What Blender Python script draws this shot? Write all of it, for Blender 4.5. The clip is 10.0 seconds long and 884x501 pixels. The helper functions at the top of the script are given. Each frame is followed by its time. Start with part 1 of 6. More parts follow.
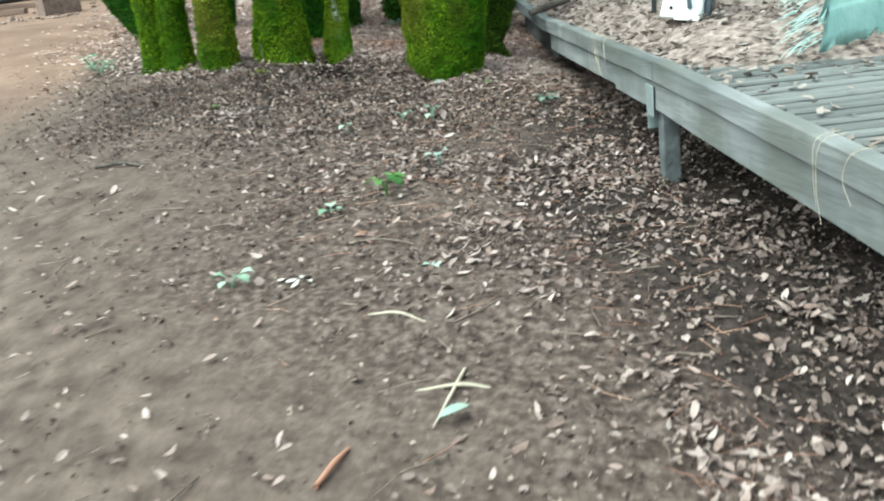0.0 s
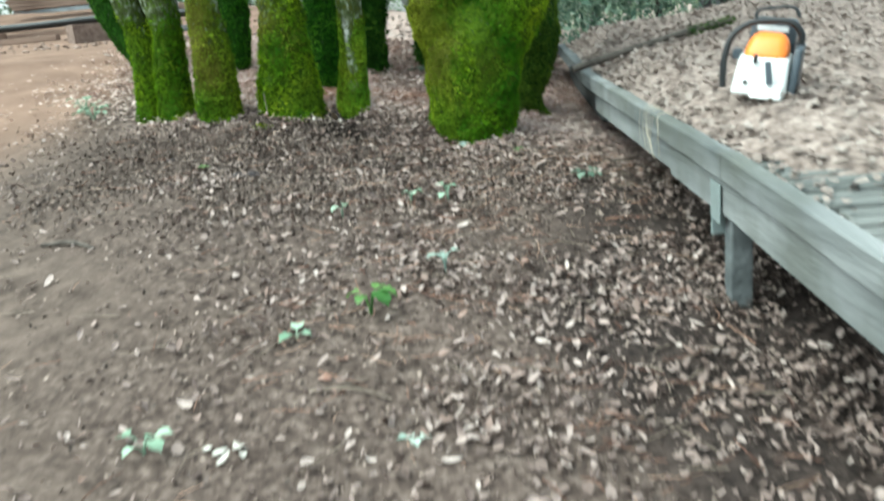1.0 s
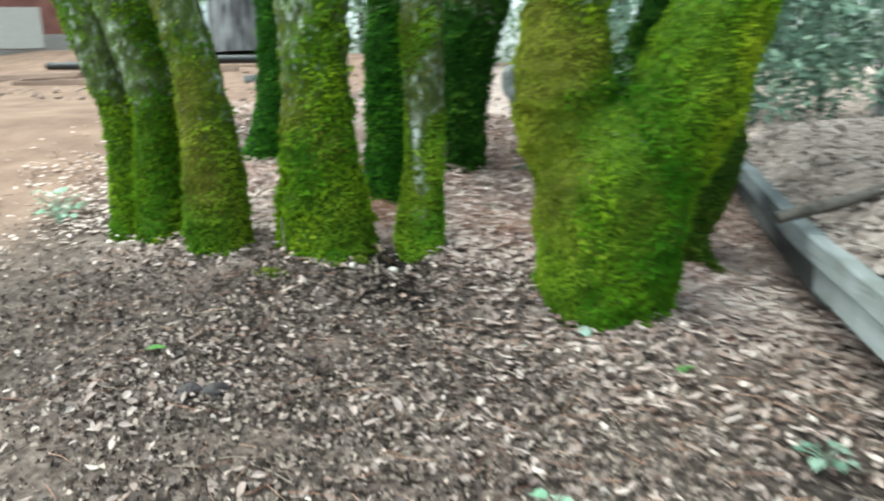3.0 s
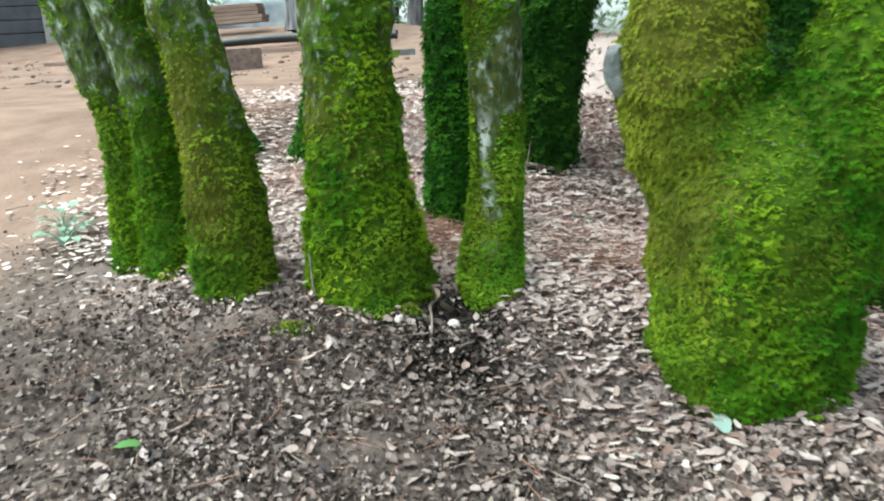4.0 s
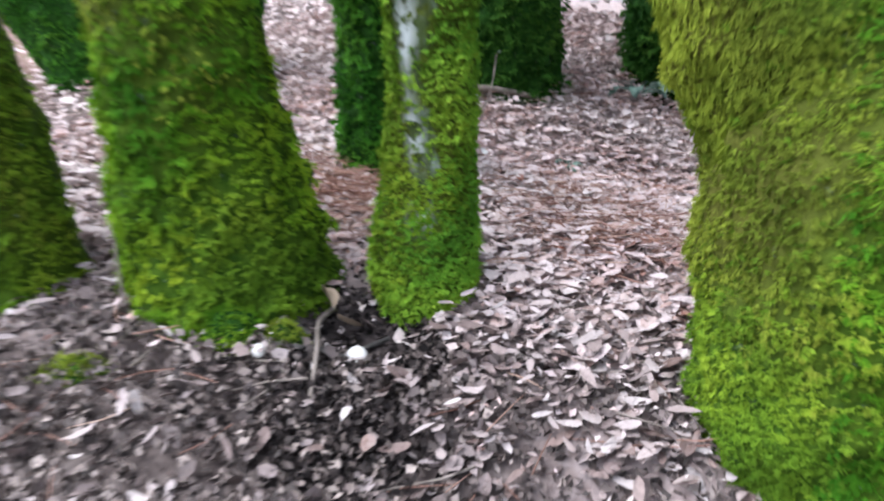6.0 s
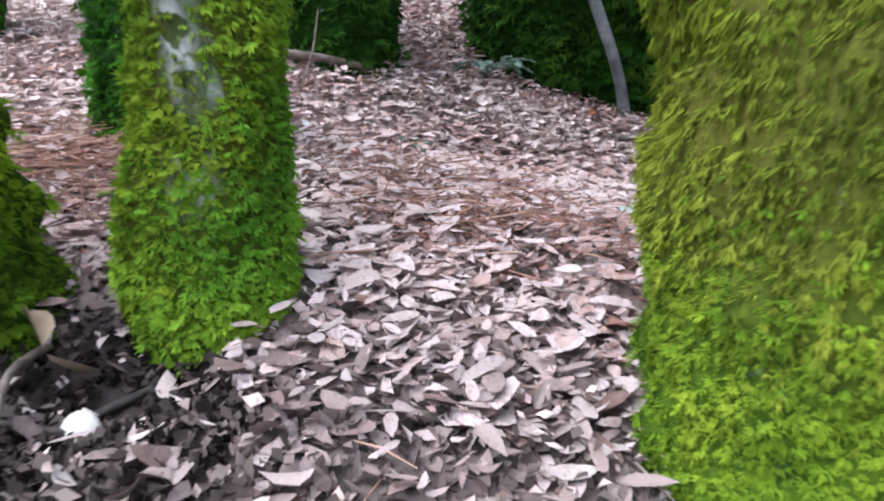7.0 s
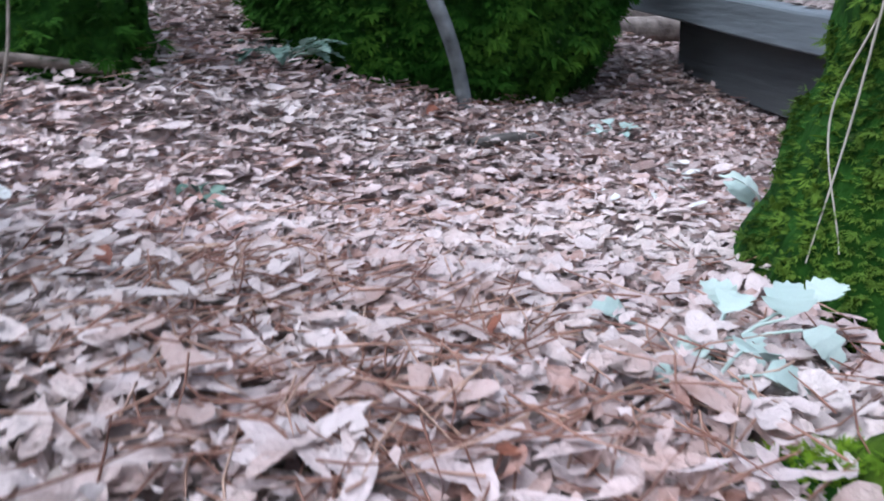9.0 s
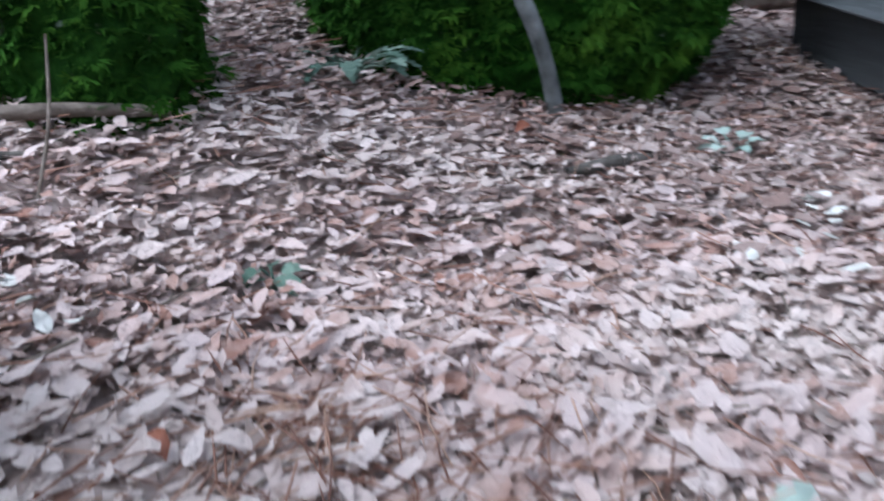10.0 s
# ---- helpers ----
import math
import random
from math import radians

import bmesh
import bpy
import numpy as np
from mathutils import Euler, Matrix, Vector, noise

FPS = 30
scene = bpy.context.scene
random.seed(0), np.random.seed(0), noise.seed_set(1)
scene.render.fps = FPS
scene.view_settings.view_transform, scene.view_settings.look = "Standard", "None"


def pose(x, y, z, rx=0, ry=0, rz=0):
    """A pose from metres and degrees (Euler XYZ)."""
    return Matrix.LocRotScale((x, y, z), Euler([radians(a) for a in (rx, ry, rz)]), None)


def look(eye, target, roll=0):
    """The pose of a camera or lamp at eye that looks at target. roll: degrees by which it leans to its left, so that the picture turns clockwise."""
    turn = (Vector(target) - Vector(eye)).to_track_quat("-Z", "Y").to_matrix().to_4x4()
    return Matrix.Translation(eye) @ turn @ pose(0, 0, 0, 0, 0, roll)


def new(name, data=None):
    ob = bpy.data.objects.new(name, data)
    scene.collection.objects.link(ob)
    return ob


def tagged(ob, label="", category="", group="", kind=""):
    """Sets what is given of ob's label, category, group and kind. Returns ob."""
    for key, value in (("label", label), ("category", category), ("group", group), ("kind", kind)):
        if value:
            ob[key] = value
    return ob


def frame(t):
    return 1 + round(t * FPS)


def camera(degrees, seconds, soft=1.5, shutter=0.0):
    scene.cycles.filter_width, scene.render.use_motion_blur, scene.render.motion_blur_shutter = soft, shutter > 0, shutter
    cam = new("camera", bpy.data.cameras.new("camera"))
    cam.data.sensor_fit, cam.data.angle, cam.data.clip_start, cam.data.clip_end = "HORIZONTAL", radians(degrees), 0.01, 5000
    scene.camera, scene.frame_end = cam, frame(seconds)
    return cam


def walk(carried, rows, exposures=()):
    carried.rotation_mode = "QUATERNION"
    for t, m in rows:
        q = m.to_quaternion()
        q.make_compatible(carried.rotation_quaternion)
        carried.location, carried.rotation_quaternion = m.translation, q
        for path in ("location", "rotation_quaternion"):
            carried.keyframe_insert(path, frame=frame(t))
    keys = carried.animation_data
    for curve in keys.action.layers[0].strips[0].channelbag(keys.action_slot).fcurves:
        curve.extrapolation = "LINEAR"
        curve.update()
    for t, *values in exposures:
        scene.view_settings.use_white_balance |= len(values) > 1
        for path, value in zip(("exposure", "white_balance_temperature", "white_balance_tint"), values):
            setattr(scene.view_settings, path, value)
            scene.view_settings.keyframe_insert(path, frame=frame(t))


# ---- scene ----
cam = camera(57.8, 10.0, 2.0, 0.5)
GROW = 1.3  # the plan below is drawn smaller than life by this
METRES, EYE, TILT, LEAN, TURN = 4.5 * GROW, 1.3 * GROW, -18.0, 7.0, 0.0
SKY, SUN, EV = 0.13, 2.2, 1.3
ROWS = [
    (0.0, 0.0, 0.0, 0.0, -0.0, 0.0, -0.0),
    (0.5, 0.0219, 0.059, 0.0257, 0.81, -0.76, -0.81),
    (1.0, 0.0205, 0.1165, 0.0576, 2.94, 1.9, -2.61),
    (1.5, 0.0096, 0.1769, 0.0962, 3.0, 4.82, -3.43),
    (2.0, 0.0062, 0.2583, 0.1275, 2.75, 5.62, -1.49),
    (2.5, 0.0021, 0.3354, 0.1558, 3.89, 6.2, -2.64),
    (3.0, -0.0075, 0.4025, 0.1848, 9.79, 4.35, -8.11),
    (3.2, -0.0079, 0.4379, 0.1961, 13.69, 3.66, -9.24),
    (4.3, -0.0364, 0.5429, 0.2367, 16.32, 0.54, -8.25),
    (4.5, -0.0372, 0.5514, 0.2398, 16.01, 0.07, -8.01),
    (5.0, -0.0316, 0.5892, 0.2498, 15.88, -0.5, -7.38),
    (5.5, -0.0355, 0.6239, 0.2516, 15.81, -1.89, -7.82),
    (6.0, -0.0548, 0.6848, 0.2487, 14.5, -2.83, -8.04),
    (6.2, -0.0595, 0.7114, 0.2512, 10.58, -3.55, -7.62),
    (7.3, -0.0701, 0.7898, 0.2397, 2.15, 0.8, -6.08),
    (7.5, -0.07, 0.8039, 0.2454, 2.6, 0.69, -5.8),
    (8.0, -0.0745, 0.8276, 0.2501, 2.89, 0.0, -6.62),
    (8.5, -0.0821, 0.8595, 0.2586, -4.67, -0.61, -3.26),
    (9.0, -0.0856, 0.877, 0.2703, -13.32, -1.47, 0.63),
    (9.5, -0.0908, 0.8898, 0.283, -13.88, -3.41, 3.13),
    (10.0, -0.0871, 0.9099, 0.3006, -8.81, -5.44, 1.9),
]
walk(cam, [(t, pose(0, 0, EYE, TILT, LEAN, TURN) @ pose(METRES * x, METRES * y, METRES * z, 90 + pitch, roll, yaw)) for t, x, y, z, yaw, pitch, roll in ROWS],
     [(0.0, EV + 0.17, 6000, -9), (2.0, EV + 0.22, 6000, -10), (2.5, EV + 0.40, 5980, -9), (3.0, EV + 0.40, 5960, -9), (4.5, EV + 0.42, 5780, -4), (6.2, EV + 0.46, 5500, 13), (7.5, EV + 0.44, 5620, 15), (8.5, EV + 0.37, 5400, 10), (9.0, EV + 0.36, 5220, 13), (10.0, EV + 0.20, 5220, 9)])

# ---- world and light ----
world = bpy.data.worlds.new("overcast_sky")
scene.world = world
world.use_nodes = True
wn = world.node_tree
sky = wn.nodes.new("ShaderNodeTexSky")
sky.sky_type, sky.sun_disc = "NISHITA", False
sky.sun_elevation, sky.sun_rotation = radians(61), radians(252)
sky.air_density, sky.dust_density = 1.0, 3.0
veil = wn.nodes.new("ShaderNodeHueSaturation")
veil.inputs["Saturation"].default_value = 0.35
wn.links.new(sky.outputs[0], veil.inputs["Color"])
wn.links.new(veil.outputs[0], wn.nodes["Background"].inputs[0])
wn.nodes["Background"].inputs[1].default_value = SKY
sun_data = bpy.data.lights.new("sun", "SUN")
sun_data.energy, sun_data.angle, sun_data.color = SUN, radians(70), (1.0, 0.98, 0.94)
sun = new("sun", sun_data)
sun.matrix_world = look((-4.2, 0.3, 8), (0, 2, 0))


# ---- materials ----
def rgb(r, g, b):
    return (r, g, b, 1.0)


def ramp_material(name, stops, scale=20.0, detail=6.0, rough=0.85, bump=0.0, bump_scale=80.0, island=0.0, big=0.0, big_scale=2.0,
                  big_colour=None, stretch=(1, 1, 1), spec=0.3, translucent=0.0, object_random=False):
    """A noise-driven colour with an optional second, larger stain, random value for each island and bump."""
    m = bpy.data.materials.new(name)
    m.use_nodes = True
    nt = m.node_tree
    bsdf = nt.nodes["Principled BSDF"]
    co = nt.nodes.new("ShaderNodeTexCoord")
    mp = nt.nodes.new("ShaderNodeMapping")
    mp.inputs["Scale"].default_value = stretch
    nt.links.new(co.outputs["Object"], mp.inputs[0])
    nz = nt.nodes.new("ShaderNodeTexNoise")
    nz.inputs["Scale"].default_value, nz.inputs["Detail"].default_value = scale, detail
    nt.links.new(mp.outputs[0], nz.inputs["Vector"])
    factor = nz.outputs[0]
    if island or object_random:
        if object_random:
            geo = nt.nodes.new("ShaderNodeObjectInfo")
            rnd = geo.outputs["Random"]
        else:
            geo = nt.nodes.new("ShaderNodeNewGeometry")
            rnd = geo.outputs["Random Per Island"]
        mx = nt.nodes.new("ShaderNodeMix")
        mx.inputs[0].default_value = island or 0.6
        nt.links.new(factor, mx.inputs[2])
        nt.links.new(rnd, mx.inputs[3])
        factor = mx.outputs[0]
    rp = nt.nodes.new("ShaderNodeValToRGB")
    while len(rp.color_ramp.elements) < len(stops):
        rp.color_ramp.elements.new(0.5)
    for e, (p, c) in zip(rp.color_ramp.elements, stops):
        e.position, e.color = p, rgb(*c)
    nt.links.new(factor, rp.inputs[0])
    colour = rp.outputs[0]
    if big:
        bz = nt.nodes.new("ShaderNodeTexNoise")
        bz.inputs["Scale"].default_value, bz.inputs["Detail"].default_value = big_scale, 3
        nt.links.new(co.outputs["Object"], bz.inputs["Vector"])
        br = nt.nodes.new("ShaderNodeValToRGB")
        br.color_ramp.elements[0].position, br.color_ramp.elements[1].position = 0.42, 0.62
        br.color_ramp.elements[1].color = (big, big, big, 1)
        nt.links.new(bz.outputs[0], br.inputs[0])
        bm_ = nt.nodes.new("ShaderNodeMix")
        bm_.data_type = "RGBA"
        nt.links.new(br.outputs[0], bm_.inputs[0])
        nt.links.new(colour, bm_.inputs[6])
        bm_.inputs[7].default_value = rgb(*big_colour)
        colour = bm_.outputs[2]
    nt.links.new(colour, bsdf.inputs["Base Color"])
    bsdf.inputs["Roughness"].default_value = rough
    bsdf.inputs["Specular IOR Level"].default_value = spec
    if bump:
        bn = nt.nodes.new("ShaderNodeTexNoise")
        bn.inputs["Scale"].default_value, bn.inputs["Detail"].default_value = bump_scale, 8
        nt.links.new(mp.outputs[0], bn.inputs["Vector"])
        bu = nt.nodes.new("ShaderNodeBump")
        bu.inputs["Strength"].default_value, bu.inputs["Distance"].default_value = bump, 0.01
        nt.links.new(bn.outputs[0], bu.inputs["Height"])
        nt.links.new(bu.outputs[0], bsdf.inputs["Normal"])
    if translucent:
        tr = nt.nodes.new("ShaderNodeBsdfTranslucent")
        nt.links.new(colour, tr.inputs[0])
        ms = nt.nodes.new("ShaderNodeMixShader")
        ms.inputs[0].default_value = translucent
        nt.links.new(bsdf.outputs[0], ms.inputs[1])
        nt.links.new(tr.outputs[0], ms.inputs[2])
        nt.links.new(ms.outputs[0], nt.nodes["Material Output"].inputs[0])
    return m


def plain(name, c, rough=0.5, metal=0.0, spec=0.4):
    m = ramp_material(name, [(0.3, [v * 0.86 for v in c]), (0.7, c)], 30, 5, rough, 0.12, 150, spec=spec)
    m.node_tree.nodes["Principled BSDF"].inputs["Metallic"].default_value = metal
    return m


SOIL = ramp_material("soil", [(0.3, (0.030, 0.022, 0.019)), (0.5, (0.080, 0.060, 0.051)), (0.72, (0.165, 0.130, 0.112))], 46, 11, 0.95, 1.0, 60, spec=0.12)
MOSS = ramp_material("moss", [(0.27, (0.02099, 0.07176, 0.003947)), (0.42, (0.07104, 0.1719, 0.006578)), (0.55, (0.1615, 0.2721, 0.01052)), (0.74, (0.3229, 0.3962, 0.02105))],
                     5, 4, 0.9, island=0.1, spec=0.08, big=0.8, big_scale=5.5, big_colour=(0.02906, 0.1167, 0.006578), translucent=0.25)
MOSS_OLIVE = ramp_material("olive_moss", [(0.27, (0.04945, 0.0775, 0.008019)), (0.45, (0.1253, 0.1743, 0.01604)), (0.6, (0.2143, 0.2751, 0.02566)), (0.76, (0.3298, 0.3971, 0.04811))],
                           7, 4, 0.9, island=0.1, spec=0.08, big=0.3, big_scale=9.0, big_colour=(0.135, 0.1426, 0.0216), translucent=0.25)
# darker mosses for the rear trunks, whose shade is put into the colour
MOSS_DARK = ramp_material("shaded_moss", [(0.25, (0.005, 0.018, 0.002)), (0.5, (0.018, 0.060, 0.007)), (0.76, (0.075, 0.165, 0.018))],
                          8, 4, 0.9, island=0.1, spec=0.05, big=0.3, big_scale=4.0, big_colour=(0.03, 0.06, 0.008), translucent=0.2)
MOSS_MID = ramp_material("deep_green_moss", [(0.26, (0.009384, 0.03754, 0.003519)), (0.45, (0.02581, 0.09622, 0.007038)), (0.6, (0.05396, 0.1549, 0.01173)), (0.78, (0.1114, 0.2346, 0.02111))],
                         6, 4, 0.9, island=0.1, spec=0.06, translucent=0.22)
MOSS_BROWN = ramp_material("brownish_moss", [(0.27, (0.02218, 0.03959, 0.00725)), (0.45, (0.05546, 0.09744, 0.0145)), (0.6, (0.09613, 0.1644, 0.0203)), (0.76, (0.1602, 0.2512, 0.03625))],
                           8, 4, 0.9, island=0.1, spec=0.06, translucent=0.22)
MOSS_CUFF = ramp_material("green_moss_cuff", [(0.26, (0.03357, 0.1049, 0.01223)), (0.43, (0.1074, 0.2487, 0.01834)), (0.57, (0.235, 0.3922, 0.03058)), (0.76, (0.4867, 0.566, 0.06117))],
                          6, 4, 0.9, island=0.1, spec=0.08, translucent=0.22)
MOSS_YELLOW = ramp_material("yellow_green_moss", [(0.27, (0.0329, 0.07659, 0.006075)), (0.45, (0.1016, 0.1842, 0.01114)), (0.6, (0.1935, 0.2877, 0.01823)), (0.76, (0.3192, 0.3985, 0.03544))],
                            7, 4, 0.9, island=0.1, spec=0.08, big=0.6, big_scale=9.0, big_colour=(0.06772, 0.1346, 0.01013), translucent=0.25)
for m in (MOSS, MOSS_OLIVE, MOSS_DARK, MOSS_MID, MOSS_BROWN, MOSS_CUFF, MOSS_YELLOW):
    # yellower young tips, made paler still: light on them is put into the colour
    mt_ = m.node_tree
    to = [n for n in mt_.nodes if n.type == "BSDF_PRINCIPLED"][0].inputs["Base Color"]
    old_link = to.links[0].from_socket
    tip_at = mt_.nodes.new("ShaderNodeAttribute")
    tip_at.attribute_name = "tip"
    young_lit = mt_.nodes.new("ShaderNodeMix")
    young_lit.data_type, young_lit.blend_type = "RGBA", "MULTIPLY"
    young_lit.inputs[7].default_value = rgb(1.4, 1.3, 1.1)
    mt_.links.new(tip_at.outputs["Fac"], young_lit.inputs[0])
    mt_.links.new(old_link, young_lit.inputs[6])
    mt_.links.new(young_lit.outputs[2], to)
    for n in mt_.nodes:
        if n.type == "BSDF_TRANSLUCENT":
            mt_.links.new(young_lit.outputs[2], n.inputs[0])
BARK = ramp_material("mossy_bark", [(0.30, (0.022, 0.030, 0.012)), (0.43, (0.055, 0.070, 0.026)), (0.52, (0.10, 0.12, 0.058)), (0.58, (0.19, 0.225, 0.165)), (0.65, (0.29, 0.325, 0.27)), (0.75, (0.42, 0.45, 0.40))],
                     62, 8, 0.95, 1.0, 95, stretch=(1, 1, 0.55), spec=0.08, big=0.8, big_scale=20.0, big_colour=(0.050, 0.072, 0.018))
GREYBARK = ramp_material("bare_grey_bark", [(0.3, (0.07, 0.075, 0.07)), (0.7, (0.24, 0.25, 0.245))], 22, 8, 0.95, 0.8, 80)
PINE_BARK = ramp_material("pine_bark", [(0.3, (0.03, 0.028, 0.03)), (0.5, (0.115, 0.112, 0.118)), (0.7, (0.23, 0.225, 0.23))], 14, 8, 0.95, 1.0, 30, stretch=(1, 1, 0.18))
LITTER = ramp_material("dry_leaf", [(0.12, (0.2646, 0.1273, 0.08818)), (0.26, (0.4214, 0.2795, 0.2348)), (0.42, (0.4998, 0.3711, 0.3307)), (0.60, (0.5341, 0.4193, 0.3882)), (0.84, (0.5537, 0.4483, 0.417)), (0.97, (0.6174, 0.5301, 0.4936))],
                       70, 8, 0.7, 0.8, 140, island=0.7, spec=0.2, translucent=0.12, big=0.75, big_scale=4.0, big_colour=(0.6419, 0.5447, 0.4936))
LITTER_DARK = ramp_material("damp_leaf", [(0.10, (0.0599, 0.04139, 0.03486)), (0.34, (0.1361, 0.09802, 0.08496)), (0.60, (0.2178, 0.1634, 0.1449)), (0.86, (0.294, 0.2341, 0.2124)), (0.975, (0.4684, 0.403, 0.3649))],
                            55, 6, 0.6, 0.5, 160, island=0.8, spec=0.4, translucent=0.1)
LITTER_BANK = ramp_material("pinkish_dry_leaf", [(0.1, (0.154, 0.1028, 0.08527)), (0.35, (0.2773, 0.2107, 0.1871)), (0.7, (0.3803, 0.3083, 0.2825)), (0.95, (0.5138, 0.447, 0.411))], 55, 6, 0.7, 0.5, 160, island=0.75, spec=0.2, translucent=0.1)
LITTER_BROWN = ramp_material("red_brown_dry_leaf", [(0.08, (0.09, 0.046, 0.034)), (0.3, (0.20, 0.128, 0.105)), (0.55, (0.28, 0.205, 0.18)), (0.8, (0.36, 0.285, 0.255)), (0.95, (0.45, 0.385, 0.35))],
                             70, 8, 0.7, 0.8, 140, island=0.7, spec=0.2, translucent=0.1)
LITTER_APRON = ramp_material("light_brown_dry_leaf", [(0.1, (0.1496, 0.0924, 0.07216)), (0.35, (0.2728, 0.2042, 0.1786)), (0.7, (0.3608, 0.286, 0.257)), (0.95, (0.484, 0.418, 0.3828))], 55, 6, 0.7, 0.5, 160, island=0.75, spec=0.2, translucent=0.1)
LITTER_DECK = ramp_material("beige_dry_leaf", [(0.1, (0.1354, 0.1034, 0.08914)), (0.3, (0.2138, 0.1747, 0.1532)), (0.65, (0.278, 0.2352, 0.2117)), (0.95, (0.335, 0.2959, 0.2709))], 55, 6, 0.7, 0.5, 160, island=0.75, spec=0.2, translucent=0.1)
CRUMB = ramp_material("leaf_crumbs", [(0.2, (0.04056, 0.03042, 0.02535)), (0.6, (0.143, 0.1079, 0.091)), (0.95, (0.325, 0.26, 0.221))], 50, 4, 0.8, island=0.85)
NEEDLE = ramp_material("pine_needle", [(0.2, (0.169, 0.0754, 0.0494)), (0.6, (0.312, 0.1625, 0.1105)), (0.9, (0.468, 0.312, 0.2275))], 20, 3, 0.6, island=0.8)
TWIG = ramp_material("dead_twig", [(0.3, (0.09, 0.07, 0.055)), (0.7, (0.27, 0.22, 0.18))], 30, 5, 0.9, 0.5, 120)
GREYWOOD = ramp_material("weathered_board", [(0.25, (0.07568, 0.08311, 0.08355)), (0.5, (0.1778, 0.1879, 0.1889)), (0.75, (0.28, 0.2891, 0.2869))], 9, 8, 0.9, 0.7, 45,
                         stretch=(1, 0.12, 1), big=0.7, big_scale=4.5, big_colour=(0.095, 0.100, 0.088))
# two darker board tones: shade at the deck's edge is put into the colour
SHADEWOOD_DEEP = ramp_material("shaded_dark_board", [(0.25, (0.018, 0.019, 0.02)), (0.5, (0.045, 0.047, 0.047)), (0.75, (0.10, 0.10, 0.098))], 9, 8, 0.85, 0.7, 45, stretch=(1, 0.12, 1))
SHADEWOOD = ramp_material("shaded_grey_board", [(0.25, (0.0518, 0.05772, 0.0592)), (0.5, (0.1147, 0.1258, 0.1295)), (0.75, (0.1998, 0.2146, 0.2183))], 9, 8, 0.85, 0.7, 45, stretch=(1, 0.12, 1))
MATTED = ramp_material("matted_leaves", [(0.3, (0.08, 0.06, 0.052)), (0.5, (0.208, 0.164, 0.144)), (0.7, (0.336, 0.28, 0.252))], 40, 8, 0.9, 1.0, 60)
DECKWOOD = ramp_material("deck_board", [(0.25, (0.068, 0.07344, 0.07072)), (0.75, (0.1904, 0.1986, 0.1904))], 9, 8, 0.9, 0.7, 45, stretch=(0.12, 1, 1))
CONCRETE = ramp_material("concrete", [(0.3, (0.13, 0.09, 0.075)), (0.7, (0.26, 0.195, 0.165))], 25, 8, 0.95, 0.6, 110)


# ---- mesh builders ----
def mesh_object(name, verts, faces, material, parent=None, smooth=True, label=""):
    me = bpy.data.meshes.new(name)
    me.from_pydata([tuple(v) for v in verts], [], faces)
    me.materials.append(material)
    if smooth:
        me.polygons.foreach_set("use_smooth", [True] * len(me.polygons))
    me.update()
    ob = new(name, me)
    if parent:
        ob.parent = parent
    if label:
        ob["label"] = label
    return ob


def bulk_object(name, verts, tris, material, parent=None, smooth=False):
    """A large joined mesh from arrays."""
    me = bpy.data.meshes.new(name)
    nv, nf = len(verts), len(tris)
    me.vertices.add(nv)
    me.vertices.foreach_set("co", np.asarray(verts, np.float32).ravel())
    me.loops.add(nf * 3)
    me.loops.foreach_set("vertex_index", np.asarray(tris, np.int32).ravel())
    me.polygons.add(nf)
    me.polygons.foreach_set("loop_start", np.arange(0, nf * 3, 3, dtype=np.int32))
    me.polygons.foreach_set("loop_total", np.full(nf, 3, dtype=np.int32))
    if smooth:
        me.polygons.foreach_set("use_smooth", np.ones(nf, dtype=bool))
    me.materials.append(material)
    me.update(calc_edges=True)
    me.validate()
    ob = new(name, me)
    if parent:
        ob.parent = parent
    return ob


def part(name, bm, material, parent=None, label="", smooth=False):
    me = bpy.data.meshes.new(name)
    bm.to_mesh(me)
    bm.free()
    me.materials.append(material)
    if smooth:
        me.polygons.foreach_set("use_smooth", [True] * len(me.polygons))
    ob = new(name, me)
    if parent:
        ob.parent = parent
    if label:
        ob["label"] = label
    return ob


def box_bm(size, at=(0, 0, 0), bevel=0.004, rot=None, bm=None, seg=2):
    b = bmesh.new()
    bmesh.ops.create_cube(b, size=1.0, matrix=Matrix.Diagonal((*size, 1)))
    if bevel:
        bmesh.ops.bevel(b, geom=b.edges[:], offset=bevel, segments=seg, affect="EDGES", profile=0.6)
    m = Matrix.Translation(at) @ (rot if rot is not None else Matrix())
    bmesh.ops.transform(b, matrix=m, verts=b.verts[:])
    if bm is None:
        return b
    me = bpy.data.meshes.new("t")
    b.to_mesh(me)
    b.free()
    bm.from_mesh(me)
    bpy.data.meshes.remove(me)
    return bm


def smoothstep(a, b, v):
    u = np.clip((v - a) / (b - a), 0, 1)
    return u * u * (3 - 2 * u)


